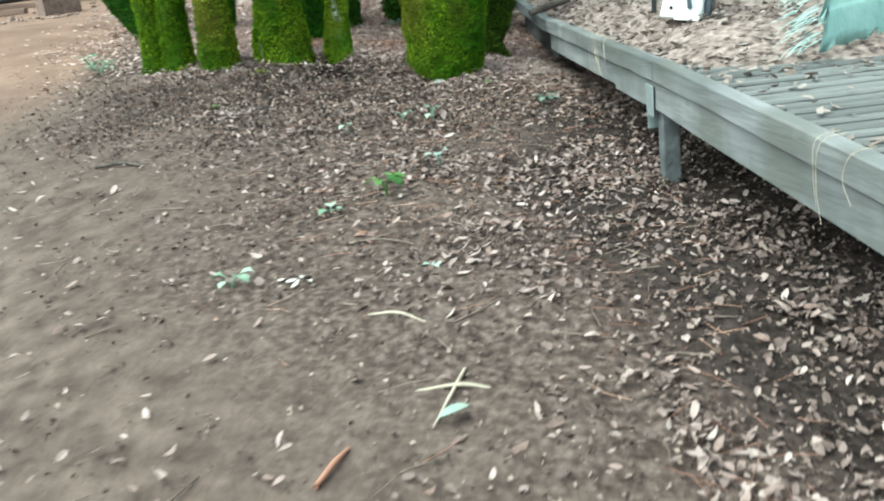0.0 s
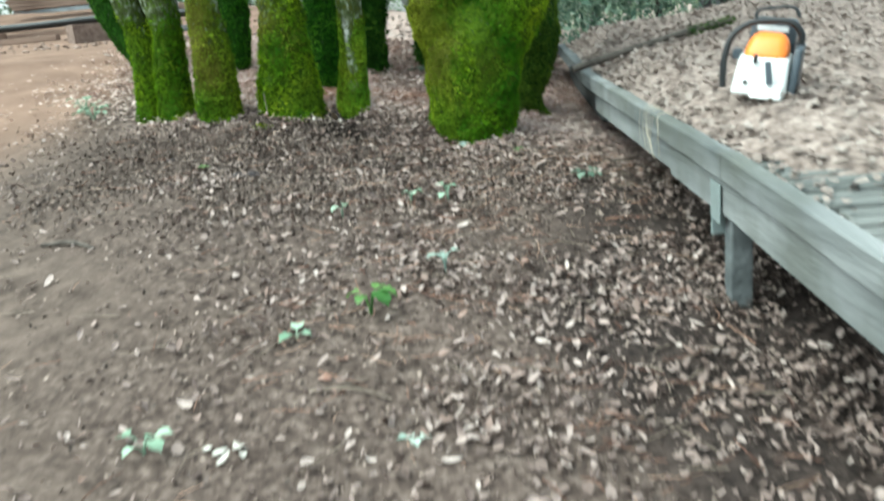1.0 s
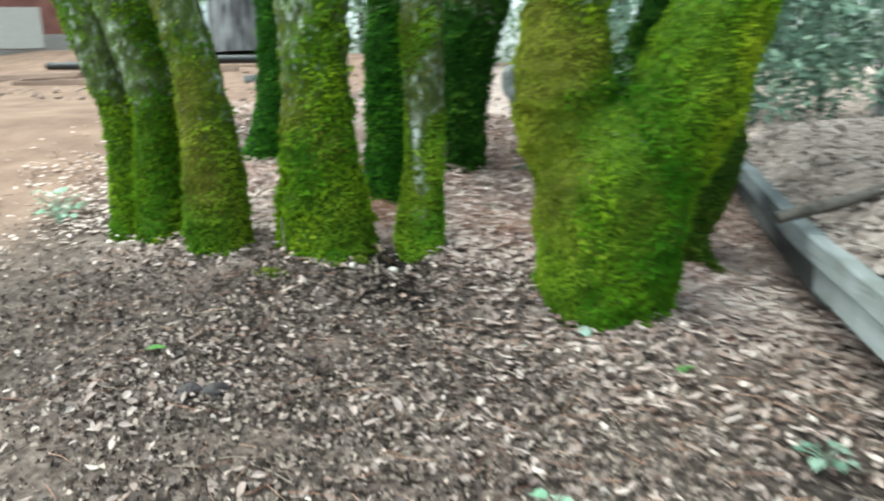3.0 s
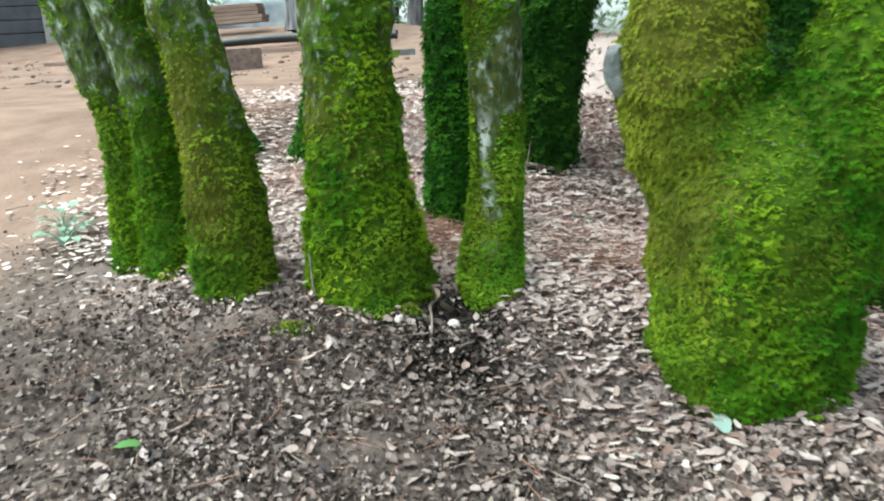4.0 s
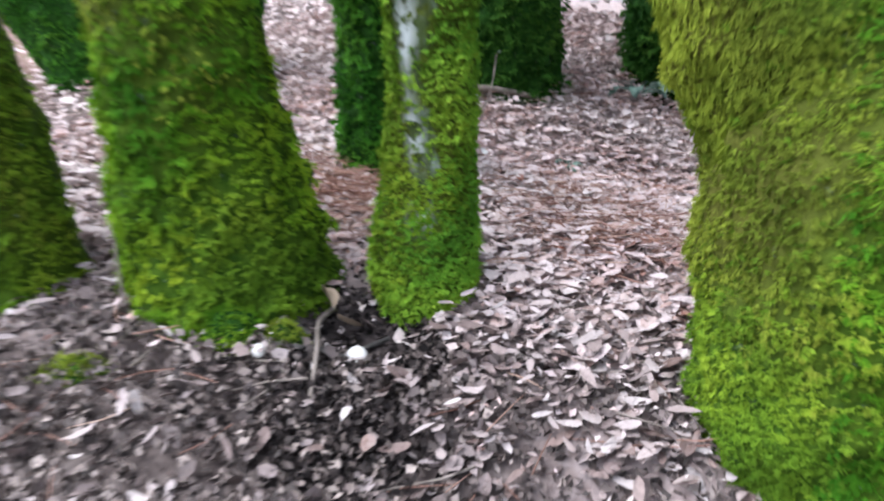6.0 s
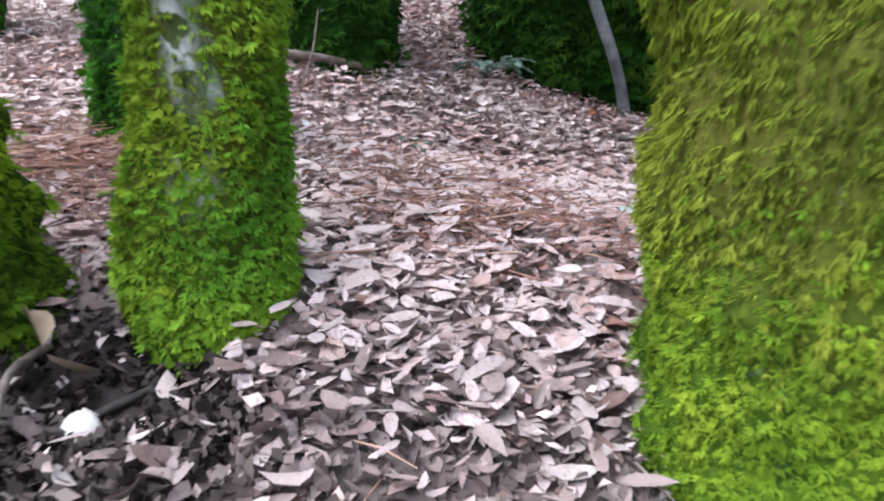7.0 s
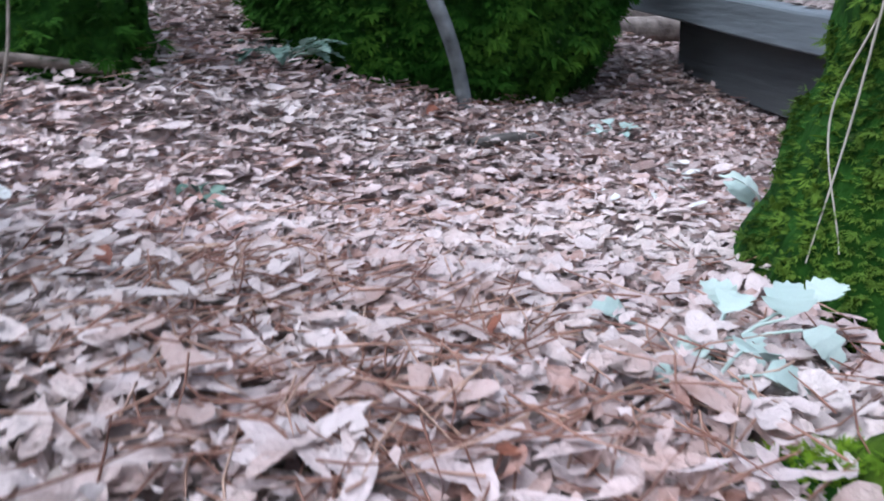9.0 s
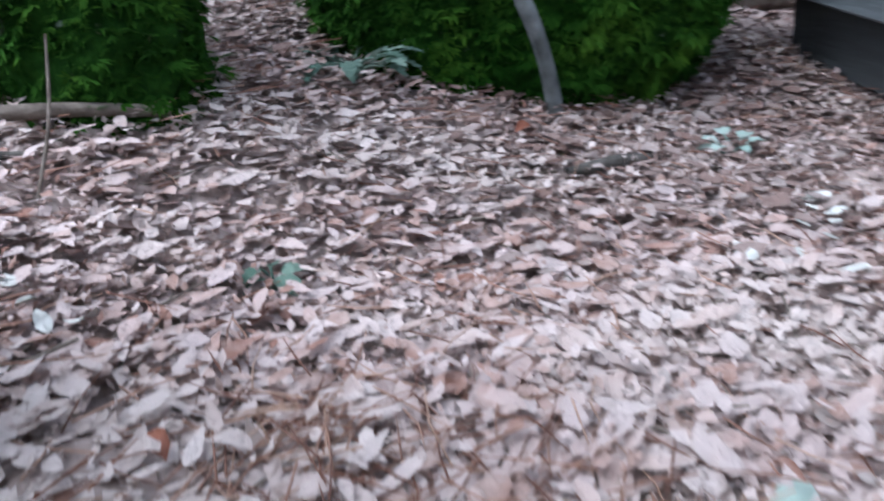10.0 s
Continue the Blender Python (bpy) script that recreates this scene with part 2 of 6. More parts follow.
# ---- ground ----
def ground_z(x, y):
    """Height of the bare ground: a bank that rises towards the trees, a yard sloped to fit the camera's view and a wood
    beyond.
    """
    x, y = np.asarray(x, float), np.asarray(y, float)
    cx, cy = np.clip(x, -2.2, 0.7), np.clip(y, 1.2, 5.9) - 4
    z = 0.913 - 0.196 * cx + 0.107 * cy - 0.073 * cx * cx - 0.05 * cx * cy - 0.007 * cy * cy
    z = z + np.clip(y - 5.9, 0, 7) * 0.04 * smoothstep(2.0, -1.0, x) - np.clip(x + 2.2, -30, 0) * 0.03 + np.clip(y - 1.2, -6, 0) * 0.09
    z = z + np.clip(y - 9.0, 0, 3.2) * 0.075 * smoothstep(-1.0, -3.0, x) + 0.24 * np.exp(-((y - 11.9) / 0.45) ** 2) * smoothstep(-3.0, -4.5, x) * smoothstep(-9.5, -8.0, x)
    z = z + smoothstep(4.9, 6.4, y) * smoothstep(0.15, 0.6, x) * 0.13 - 0.075 * np.exp(-((x + 0.08) / 0.42) ** 2 - ((y - 5.6) / 0.42) ** 2)
    z = z + smoothstep(5.9, 7.5, y) * smoothstep(0.3, 2.0, x) * 0.12 - smoothstep(6.0, 13.0, y) * smoothstep(0.0, 2.5, x) * 0.10
    z = z - 0.06 * np.exp(-((x + 0.615) / 0.08) ** 2 - ((y - 4.17) / 0.08) ** 2)
    # the bank is hollow in front and has a level terrace behind
    z = z - 0.066 * np.exp(-((y - 3.62) / 0.25) ** 2) * smoothstep(-1.7, -1.2, x) * smoothstep(0.1, -0.15, x)
    z = z - 0.1 * np.exp(-((x + 0.33) / 0.4) ** 2 - ((y - 5.08) / 0.32) ** 2)
    z = z - 0.098 * np.exp(-((x + 0.3) / 0.28) ** 2 - ((y - 3.95) / 0.11) ** 2) + 0.033 * np.exp(-((x + 0.2) / 0.18) ** 2 - ((y - 4.46) / 0.13) ** 2)
    z = z - 0.04 * np.exp(-((x + 0.06) / 0.13) ** 2 - ((y - 4.06) / 0.09) ** 2)
    return z + 0.012 * np.sin(3.1 * x + 1.7 * y) * np.sin(2.3 * y - 1.1 * x + 0.6)


def axis_lines(lo, hi, step, reach):
    near = np.arange(lo, hi + step / 2, step)
    out, d, v = [], step, hi
    while v < reach:
        d *= 1.22
        v += d
        out.append(v)
    low, d, v = [], step, lo
    while v > -reach:
        d *= 1.22
        v -= d
        low.append(v)
    return np.array(low[::-1] + list(near) + out)


gx, gy = axis_lines(-3.0, 1.0, 0.031, 400), axis_lines(0.6, 6.3, 0.031, 400)
GX, GY = np.meshgrid(gx, gy)
GZ = ground_z(GX, GY)


def lumps(x, y, n, seed, lo, hi):
    """Smooth pseudo-random relief between -1 and 1."""
    r = np.random.default_rng(seed)
    z = np.zeros_like(x)
    for _ in range(n):
        k, a, p = r.uniform(lo, hi), r.uniform(0, 6.283), r.uniform(0, 6.283)
        z += np.sin(k * (x * np.cos(a) + y * np.sin(a)) + p)
    return z / math.sqrt(n)


def dirt_amount(x, y):
    """1 on the bare trodden dirt, 0 in the dark humus under the trees."""
    edge = -0.25 - 0.55 * np.clip(y - 1.0, -5, 3.4)
    edge = np.where(y > 4.4, -1.95 - 0.25 * (y - 4.4), edge)
    wob = 0.12 * np.sin(4 * y + 0.5) + 0.07 * np.sin(9 * y + x * 5)
    return 1 - smoothstep(edge - 0.4, edge + 0.5, x + wob)


near_mask = np.exp(-((np.clip(np.abs(GX + 1) - 2.2, 0, 9)) ** 2 + (np.clip(np.abs(GY - 3.4) - 3, 0, 9)) ** 2))
GZ = GZ + near_mask * (0.007 * (1 - 0.75 * dirt_amount(GX, GY)) * lumps(GX, GY, 14, 1, 8, 30) + 0.005 * (1 - 0.8 * dirt_amount(GX, GY)) * lumps(GX, GY, 24, 2, 40, 110))
nx, ny = len(gx), len(gy)
gi = np.arange(nx * ny).reshape(ny, nx)
q = np.stack([gi[:-1, :-1], gi[:-1, 1:], gi[1:, 1:], gi[1:, :-1]], -1).reshape(-1, 4)
gtris = np.concatenate([q[:, [0, 1, 2]], q[:, [0, 2, 3]]])


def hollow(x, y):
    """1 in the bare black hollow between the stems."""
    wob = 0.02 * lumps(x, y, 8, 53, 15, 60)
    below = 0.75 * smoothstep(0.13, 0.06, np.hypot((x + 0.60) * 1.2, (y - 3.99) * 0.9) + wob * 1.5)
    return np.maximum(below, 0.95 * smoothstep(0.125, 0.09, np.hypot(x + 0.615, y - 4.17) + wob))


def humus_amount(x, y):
    """1 on the blackest humus, along the deck and in the hollow between the stems; less on the bank and under the
    trees.
    """
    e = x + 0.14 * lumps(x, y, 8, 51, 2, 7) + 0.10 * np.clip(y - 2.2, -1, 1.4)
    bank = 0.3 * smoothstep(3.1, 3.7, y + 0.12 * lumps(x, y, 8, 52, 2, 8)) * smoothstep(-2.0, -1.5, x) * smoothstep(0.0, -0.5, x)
    # under the trees, shade in the gaps between leaves is put into the ground colour
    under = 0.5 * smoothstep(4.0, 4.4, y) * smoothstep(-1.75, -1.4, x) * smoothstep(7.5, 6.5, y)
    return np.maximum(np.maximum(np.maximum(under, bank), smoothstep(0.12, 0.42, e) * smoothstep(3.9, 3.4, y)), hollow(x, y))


ground = bulk_object("ground", np.stack([GX.ravel(), GY.ravel(), GZ.ravel()], -1), gtris, SOIL, smooth=True)
att = ground.data.attributes.new("dirt", "FLOAT", "POINT")
att.data.foreach_set("value", dirt_amount(GX, GY).astype(np.float32).ravel())
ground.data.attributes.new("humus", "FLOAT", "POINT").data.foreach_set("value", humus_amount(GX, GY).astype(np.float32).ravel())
ground.data.attributes.new("carpet", "FLOAT", "POINT").data.foreach_set("value", (0.9 * np.maximum(smoothstep(4.05, 4.3 + 4.0 * smoothstep(0.8, 2.0, GX), GY + 0.1 * lumps(GX, GY, 8, 95, 2, 6)) * smoothstep(-1.85, -1.3, GX + 0.08 * lumps(GX, GY, 8, 96, 3, 9)), smoothstep(3.85, 4.1, GY) * smoothstep(-0.5, -0.2, GX) * smoothstep(1.4, 0.7, GX)) * (1 - hollow(GX, GY))).astype(np.float32).ravel())
red_att = ground.data.attributes.new("red", "FLOAT", "POINT")
red_att.data.foreach_set("value", (smoothstep(3.2, 5.0, GY - 0.4 * (GX + 2)) * smoothstep(-1.6, -2.2, GX)).astype(np.float32).ravel())
tagged(ground, "dark leaf-strewn humus running into bare reddish-brown trodden dirt", "ground", kind="structure")
nt = SOIL.node_tree
bsdf = nt.nodes["Principled BSDF"]
base = bsdf.inputs["Base Color"].links[0].from_socket
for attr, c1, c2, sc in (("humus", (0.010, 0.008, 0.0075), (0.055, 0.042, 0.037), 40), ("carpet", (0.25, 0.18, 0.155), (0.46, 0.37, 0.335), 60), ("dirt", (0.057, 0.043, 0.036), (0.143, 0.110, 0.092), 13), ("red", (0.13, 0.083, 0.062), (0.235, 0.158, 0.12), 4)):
    an = nt.nodes.new("ShaderNodeAttribute")
    an.attribute_name = attr
    dn = nt.nodes.new("ShaderNodeTexNoise")
    dn.inputs["Scale"].default_value, dn.inputs["Detail"].default_value = sc, 9
    dc = nt.nodes.new("ShaderNodeTexCoord")
    nt.links.new(dc.outputs["Object"], dn.inputs["Vector"])
    dr = nt.nodes.new("ShaderNodeValToRGB")
    dr.color_ramp.elements[0].position, dr.color_ramp.elements[0].color = 0.3, rgb(*c1)
    dr.color_ramp.elements[1].position, dr.color_ramp.elements[1].color = 0.72, rgb(*c2)
    nt.links.new(dn.outputs[0], dr.inputs[0])
    dm = nt.nodes.new("ShaderNodeMix")
    dm.data_type = "RGBA"
    nt.links.new(an.outputs["Fac"], dm.inputs[0])
    nt.links.new(base, dm.inputs[6])
    nt.links.new(dr.outputs[0], dm.inputs[7])
    base = dm.outputs[2]
nt.links.new(base, bsdf.inputs["Base Color"])


# ---- mossy trees ----
def spline(pts, n):
    """A smooth curve through the points, even where their spacing is uneven."""
    p = np.array(pts, float)
    h = np.linalg.norm(np.diff(p[:, :3], axis=0), axis=1) + 1e-9
    d = np.diff(p, axis=0) / h[:, None]
    m = np.vstack([d[:1], (d[1:] * h[:-1, None] + d[:-1] * h[1:, None]) / (h[1:] + h[:-1])[:, None], d[-1:]])
    s = np.linspace(0, len(p) - 1, n)
    i = np.minimum(s.astype(int), len(p) - 2)
    u = (s - i)[:, None]
    k = h[i][:, None]
    return (2 * u ** 3 - 3 * u * u + 1) * p[i] + (u ** 3 - 2 * u * u + u) * k * m[i] + (3 * u * u - 2 * u ** 3) * p[i + 1] + (u ** 3 - u * u) * k * m[i + 1]


def cushions(p, seed, lo=40, hi=150, n=26):
    """Uneven swelling in space, between about -1 and 2, like pads of moss."""
    r = np.random.default_rng(seed)
    z = np.zeros(len(p))
    for _ in range(n):
        k = r.normal(size=3)
        k *= r.uniform(lo, hi) / np.linalg.norm(k)
        z += np.sin(p @ k + r.uniform(0, 6.283))
    z /= math.sqrt(n) * 0.7
    return np.where(z > 0, z * 1.3, z * 0.6)


def tube(pts, n_ring, n_seg, seed, rough=0.05, flare=0.0, depth=1.0, pad=0.0):
    """A knotted limb along points (x, y, z, r): verts, quads, and normals."""
    c = spline(pts, n_ring)
    h = np.linspace(0, 1, n_ring)
    ang = np.linspace(0, 2 * np.pi, n_seg, endpoint=False)
    r = np.random.default_rng(seed)
    ph = r.uniform(0, 6.28, 8)
    A, Hh = np.meshgrid(ang, np.arange(n_ring))
    zz = c[:, 2][:, None]
    wob = 1 + rough * (np.sin(2 * A + ph[0] + 3 * zz) + 0.7 * np.sin(3 * A + ph[1] - 7 * zz) + 0.5 * np.sin(5 * A + ph[2] + 17 * zz)
                       + 0.35 * np.sin(9 * A + ph[3] + 31 * zz) + 0.6 * np.sin(11 * zz + ph[4]) * np.sin(A + ph[5]))
    low = np.exp(-(zz - c[0, 2]) / 0.09)
    wob = wob + flare * low * (0.55 + 0.45 * np.sin(5 * A + ph[6]))
    rad = c[:, 3][:, None] * wob
    t = np.gradient(c[:, :3], axis=0)
    t /= np.linalg.norm(t, axis=1)[:, None]
    side = np.cross(t, np.array([0, 1.0, 0.02]))
    side /= np.linalg.norm(side, axis=1)[:, None]
    fwd = np.cross(side, t)
    v = c[:, None, :3] + rad[..., None] * (np.cos(A)[..., None] * side[:, None, :] + depth * np.sin(A)[..., None] * fwd[:, None, :])
    verts = v.reshape(-1, 3)
    if pad:
        out = (v - c[:, None, :3]).reshape(-1, 3)
        out /= np.linalg.norm(out, axis=1)[:, None] + 1e-9
        verts = verts + out * (pad * cushions(verts, seed + 5))[:, None]
    idx = np.arange(n_ring * n_seg).reshape(n_ring, n_seg)
    nxt = np.roll(idx, -1, 1)
    faces = np.stack([idx[1:], nxt[1:], nxt[:-1], idx[:-1]], -1).reshape(-1, 4)
    return verts, faces


def surface_samples(verts, quads, n, r, zmax=None):
    a, b, c, d = (verts[quads[:, i]] for i in range(4))
    nrm = np.cross(c - a, d - b)
    area = np.linalg.norm(nrm, axis=1) / 2
    w = area.copy()
    if zmax is not None:
        w = w * (((a + c) / 2)[:, 2] < zmax)
    pick = r.choice(len(quads), n, p=w / w.sum())
    u, v = r.random((n, 1)), r.random((n, 1))
    p = (a[pick] * (1 - u) + b[pick] * u) * (1 - v) + (d[pick] * (1 - u) + c[pick] * u) * v
    nn = nrm[pick] / (2 * area[pick] + 1e-12)[:, None]
    return p, nn


def moss_fans(p, nn, size, r, narrow=1.0, lift=1.0, loose=0.5, hairs=10, hair=1.0):
    """Moss fronds: small feathery fans that stand off the bark, droop and overlap downwards. Verts, triangles and how far out each vert is."""
    n = len(p)
    L = size * np.clip(r.lognormal(0, 0.32, (n, 1)), 0.45, 1.8)
    q_ = np.array([0, 0, -1.0]) + r.normal(size=(n, 3)) * loose
    q_ -= (q_ * nn).sum(1)[:, None] * nn
    q_ /= np.linalg.norm(q_, axis=1)[:, None] + 1e-9
    w = np.cross(nn, q_) + nn * r.normal(0, 0.3, (n, 1))
    a0, a1 = r.uniform(0.75, 1.5, (n, 1)) * lift, r.uniform(-0.1, 1.05, (n, 1)) * lift
    root = p + nn * L * r.uniform(-0.45, 0.1, (n, 1))
    wide = r.uniform(0.5, 0.8, (n, 1)) * narrow
    fold = r.uniform(0.05, 0.5, (n, 1))

    def spot(e, s):
        along = np.cos(a0) * np.minimum(e, 0.55) + np.cos(a1) * np.maximum(e - 0.55, 0)
        rise = np.sin(a0) * np.minimum(e, 0.55) + np.sin(a1) * np.maximum(e - 0.55, 0)
        return root + q_ * L * along * (0.35 + 0.65 * np.cos(s)) + w * L * wide * e * np.sin(s) * 1.1 + nn * L * (rise - fold * e * s * s * 0.5)

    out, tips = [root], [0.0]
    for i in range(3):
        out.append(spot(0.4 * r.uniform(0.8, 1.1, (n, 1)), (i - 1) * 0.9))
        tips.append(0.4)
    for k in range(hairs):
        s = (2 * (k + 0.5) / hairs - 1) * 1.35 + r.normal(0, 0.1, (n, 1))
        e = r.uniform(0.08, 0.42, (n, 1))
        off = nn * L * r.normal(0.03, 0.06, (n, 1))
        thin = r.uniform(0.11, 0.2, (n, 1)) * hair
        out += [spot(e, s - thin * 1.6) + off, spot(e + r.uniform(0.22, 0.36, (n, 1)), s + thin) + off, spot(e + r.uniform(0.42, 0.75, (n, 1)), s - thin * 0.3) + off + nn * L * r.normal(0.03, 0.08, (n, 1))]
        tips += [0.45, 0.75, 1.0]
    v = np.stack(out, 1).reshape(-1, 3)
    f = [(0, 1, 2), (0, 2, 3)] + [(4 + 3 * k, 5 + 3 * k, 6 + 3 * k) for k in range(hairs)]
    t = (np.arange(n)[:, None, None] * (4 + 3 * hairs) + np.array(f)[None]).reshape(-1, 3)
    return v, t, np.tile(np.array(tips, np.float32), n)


def moss_coat(p, nn, size, r, material, parent, narrow=1.0, lift=1.0, loose=0.5, hairs=10, hair=1.0):
    v, t, tips = moss_fans(p, nn, size, r, narrow, lift, loose, hairs, hair)
    ob = tagged(bulk_object("moss_coat", v, t, material, parent, smooth=True), kind="stuff")
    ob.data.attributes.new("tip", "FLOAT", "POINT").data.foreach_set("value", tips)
    return ob


def lattice(v, f):
    return [tuple(int(i) for i in q_) for q_ in f]


TREES = {}


def bare_strip(p, bare):
    """1 on a bare strip of bark: bare is (axis x, axis y, heading x, heading y, lowest z, half width as a cosine)."""
    if not bare:
        return np.zeros(len(p))
    ax_, ay_, hx, hy, z0, c = bare
    d = p[:, :2] - np.array([ax_, ay_])
    d /= np.linalg.norm(d, axis=1)[:, None] + 1e-9
    e = d @ np.array([hx, hy]) + 0.035 * lumps(p[:, 0], p[:, 2], 9, 77, 12, 60)
    return smoothstep(z0 + 0.36, z0 + 0.22, p[:, 2]) * smoothstep(c - 0.05, c + 0.05, e) * smoothstep(z0, z0 + 0.05, p[:, 2] + 0.02 * lumps(p[:, 0], p[:, 2], 6, 78, 30, 80))


def moss_amount(p, foot, top, seed):
    """How thick the moss grows: full at the foot, thinning upwards in patches."""
    high = smoothstep(foot + 0.3, top + 0.05, p[:, 2])
    return 1.2 - 1.05 * high + (0.15 + 0.45 * high) * lumps(p[:, 0] * 1.0 + p[:, 1], p[:, 2], 8, seed, 9, 26)


nt = BARK.node_tree
bark_bsdf = nt.nodes["Principled BSDF"]
bark_base = bark_bsdf.inputs["Base Color"].links[0].from_socket
bark_attr = nt.nodes.new("ShaderNodeAttribute")
bark_attr.attribute_name = "moss"
bark_noise = nt.nodes.new("ShaderNodeTexNoise")
bark_noise.inputs["Scale"].default_value, bark_noise.inputs["Detail"].default_value = 60, 6
bark_co = nt.nodes.new("ShaderNodeTexCoord")
nt.links.new(bark_co.outputs["Object"], bark_noise.inputs["Vector"])
bark_ramp = nt.nodes.new("ShaderNodeValToRGB")
bark_ramp.color_ramp.elements[0].position, bark_ramp.color_ramp.elements[0].color = 0.3, rgb(0.018, 0.046, 0.003)
bark_ramp.color_ramp.elements[1].position, bark_ramp.color_ramp.elements[1].color = 0.7, rgb(0.072, 0.122, 0.008)
nt.links.new(bark_noise.outputs[0], bark_ramp.inputs[0])
bark_mix = nt.nodes.new("ShaderNodeMix")
bark_mix.data_type = "RGBA"
ragged = nt.nodes.new("ShaderNodeMath")
ragged.operation = "MULTIPLY_ADD"
ragged.inputs[1].default_value = 3.2
nt.links.new(bark_noise.outputs[0], ragged.inputs[0])
ragged.inputs[2].default_value = -1.6
ragged_sum = nt.nodes.new("ShaderNodeMath")
ragged_sum.operation = "ADD"
nt.links.new(ragged.outputs[0], ragged_sum.inputs[0])
nt.links.new(bark_attr.outputs["Fac"], ragged_sum.inputs[1])
ragged_edge = nt.nodes.new("ShaderNodeMapRange")
ragged_edge.inputs["From Min"].default_value, ragged_edge.inputs["From Max"].default_value = 0.1, 0.45
nt.links.new(ragged_sum.outputs[0], ragged_edge.inputs["Value"])
nt.links.new(ragged_edge.outputs[0], bark_mix.inputs[0])
nt.links.new(bark_base, bark_mix.inputs[6])
olive_attr = nt.nodes.new("ShaderNodeAttribute")
olive_attr.attribute_name = "olive"
olive_mix = nt.nodes.new("ShaderNodeMix")
olive_mix.data_type = "RGBA"
olive_mix.inputs[7].default_value = rgb(0.078, 0.080, 0.012)
nt.links.new(olive_attr.outputs["Fac"], olive_mix.inputs[0])
nt.links.new(bark_ramp.outputs[0], olive_mix.inputs[6])
nt.links.new(olive_mix.outputs[2], bark_mix.inputs[7])
nt.links.new(bark_mix.outputs[2], bark_bsdf.inputs["Base Color"])


lichen_attr = nt.nodes.new("ShaderNodeAttribute")
lichen_attr.attribute_name = "lichen"
lichen_ramp = nt.nodes.new("ShaderNodeValToRGB")
lichen_ramp.color_ramp.elements[0].position, lichen_ramp.color_ramp.elements[0].color = 0.32, rgb(0.12, 0.105, 0.075)
lichen_ramp.color_ramp.elements[1].position, lichen_ramp.color_ramp.elements[1].color = 0.44, rgb(0.74, 0.75, 0.72)
nt.links.new(bark_noise.outputs[0], lichen_ramp.inputs[0])
lichen_mix = nt.nodes.new("ShaderNodeMix")
lichen_mix.data_type = "RGBA"
patch_noise = nt.nodes.new("ShaderNodeTexNoise")
patch_noise.inputs["Scale"].default_value, patch_noise.inputs["Detail"].default_value = 34, 7
nt.links.new(bark_co.outputs["Object"], patch_noise.inputs["Vector"])
patch = nt.nodes.new("ShaderNodeMapRange")
patch.inputs["From Min"].default_value, patch.inputs["From Max"].default_value = 0.41, 0.45
nt.links.new(patch_noise.outputs[0], patch.inputs["Value"])
patch_mul = nt.nodes.new("ShaderNodeMath")
patch_mul.operation = "MULTIPLY"
nt.links.new(lichen_attr.outputs["Fac"], patch_mul.inputs[0])
nt.links.new(patch.outputs[0], patch_mul.inputs[1])
nt.links.new(patch_mul.outputs[0], lichen_mix.inputs[0])
nt.links.new(bark_mix.outputs[2], lichen_mix.inputs[6])
nt.links.new(lichen_ramp.outputs[0], lichen_mix.inputs[7])
nt.links.new(lichen_mix.outputs[2], bark_bsdf.inputs["Base Color"])
# darker copy of the bark: shade on the rear trunks is in its tone
BARK_SHADED = BARK.copy()
BARK_SHADED.name = "shaded_mossy_bark"
shaded_ramp = BARK_SHADED.node_tree.nodes[bark_ramp.name].color_ramp.elements
shaded_ramp[0].color, shaded_ramp[1].color = rgb(0.007, 0.026, 0.003), rgb(0.022, 0.064, 0.007)


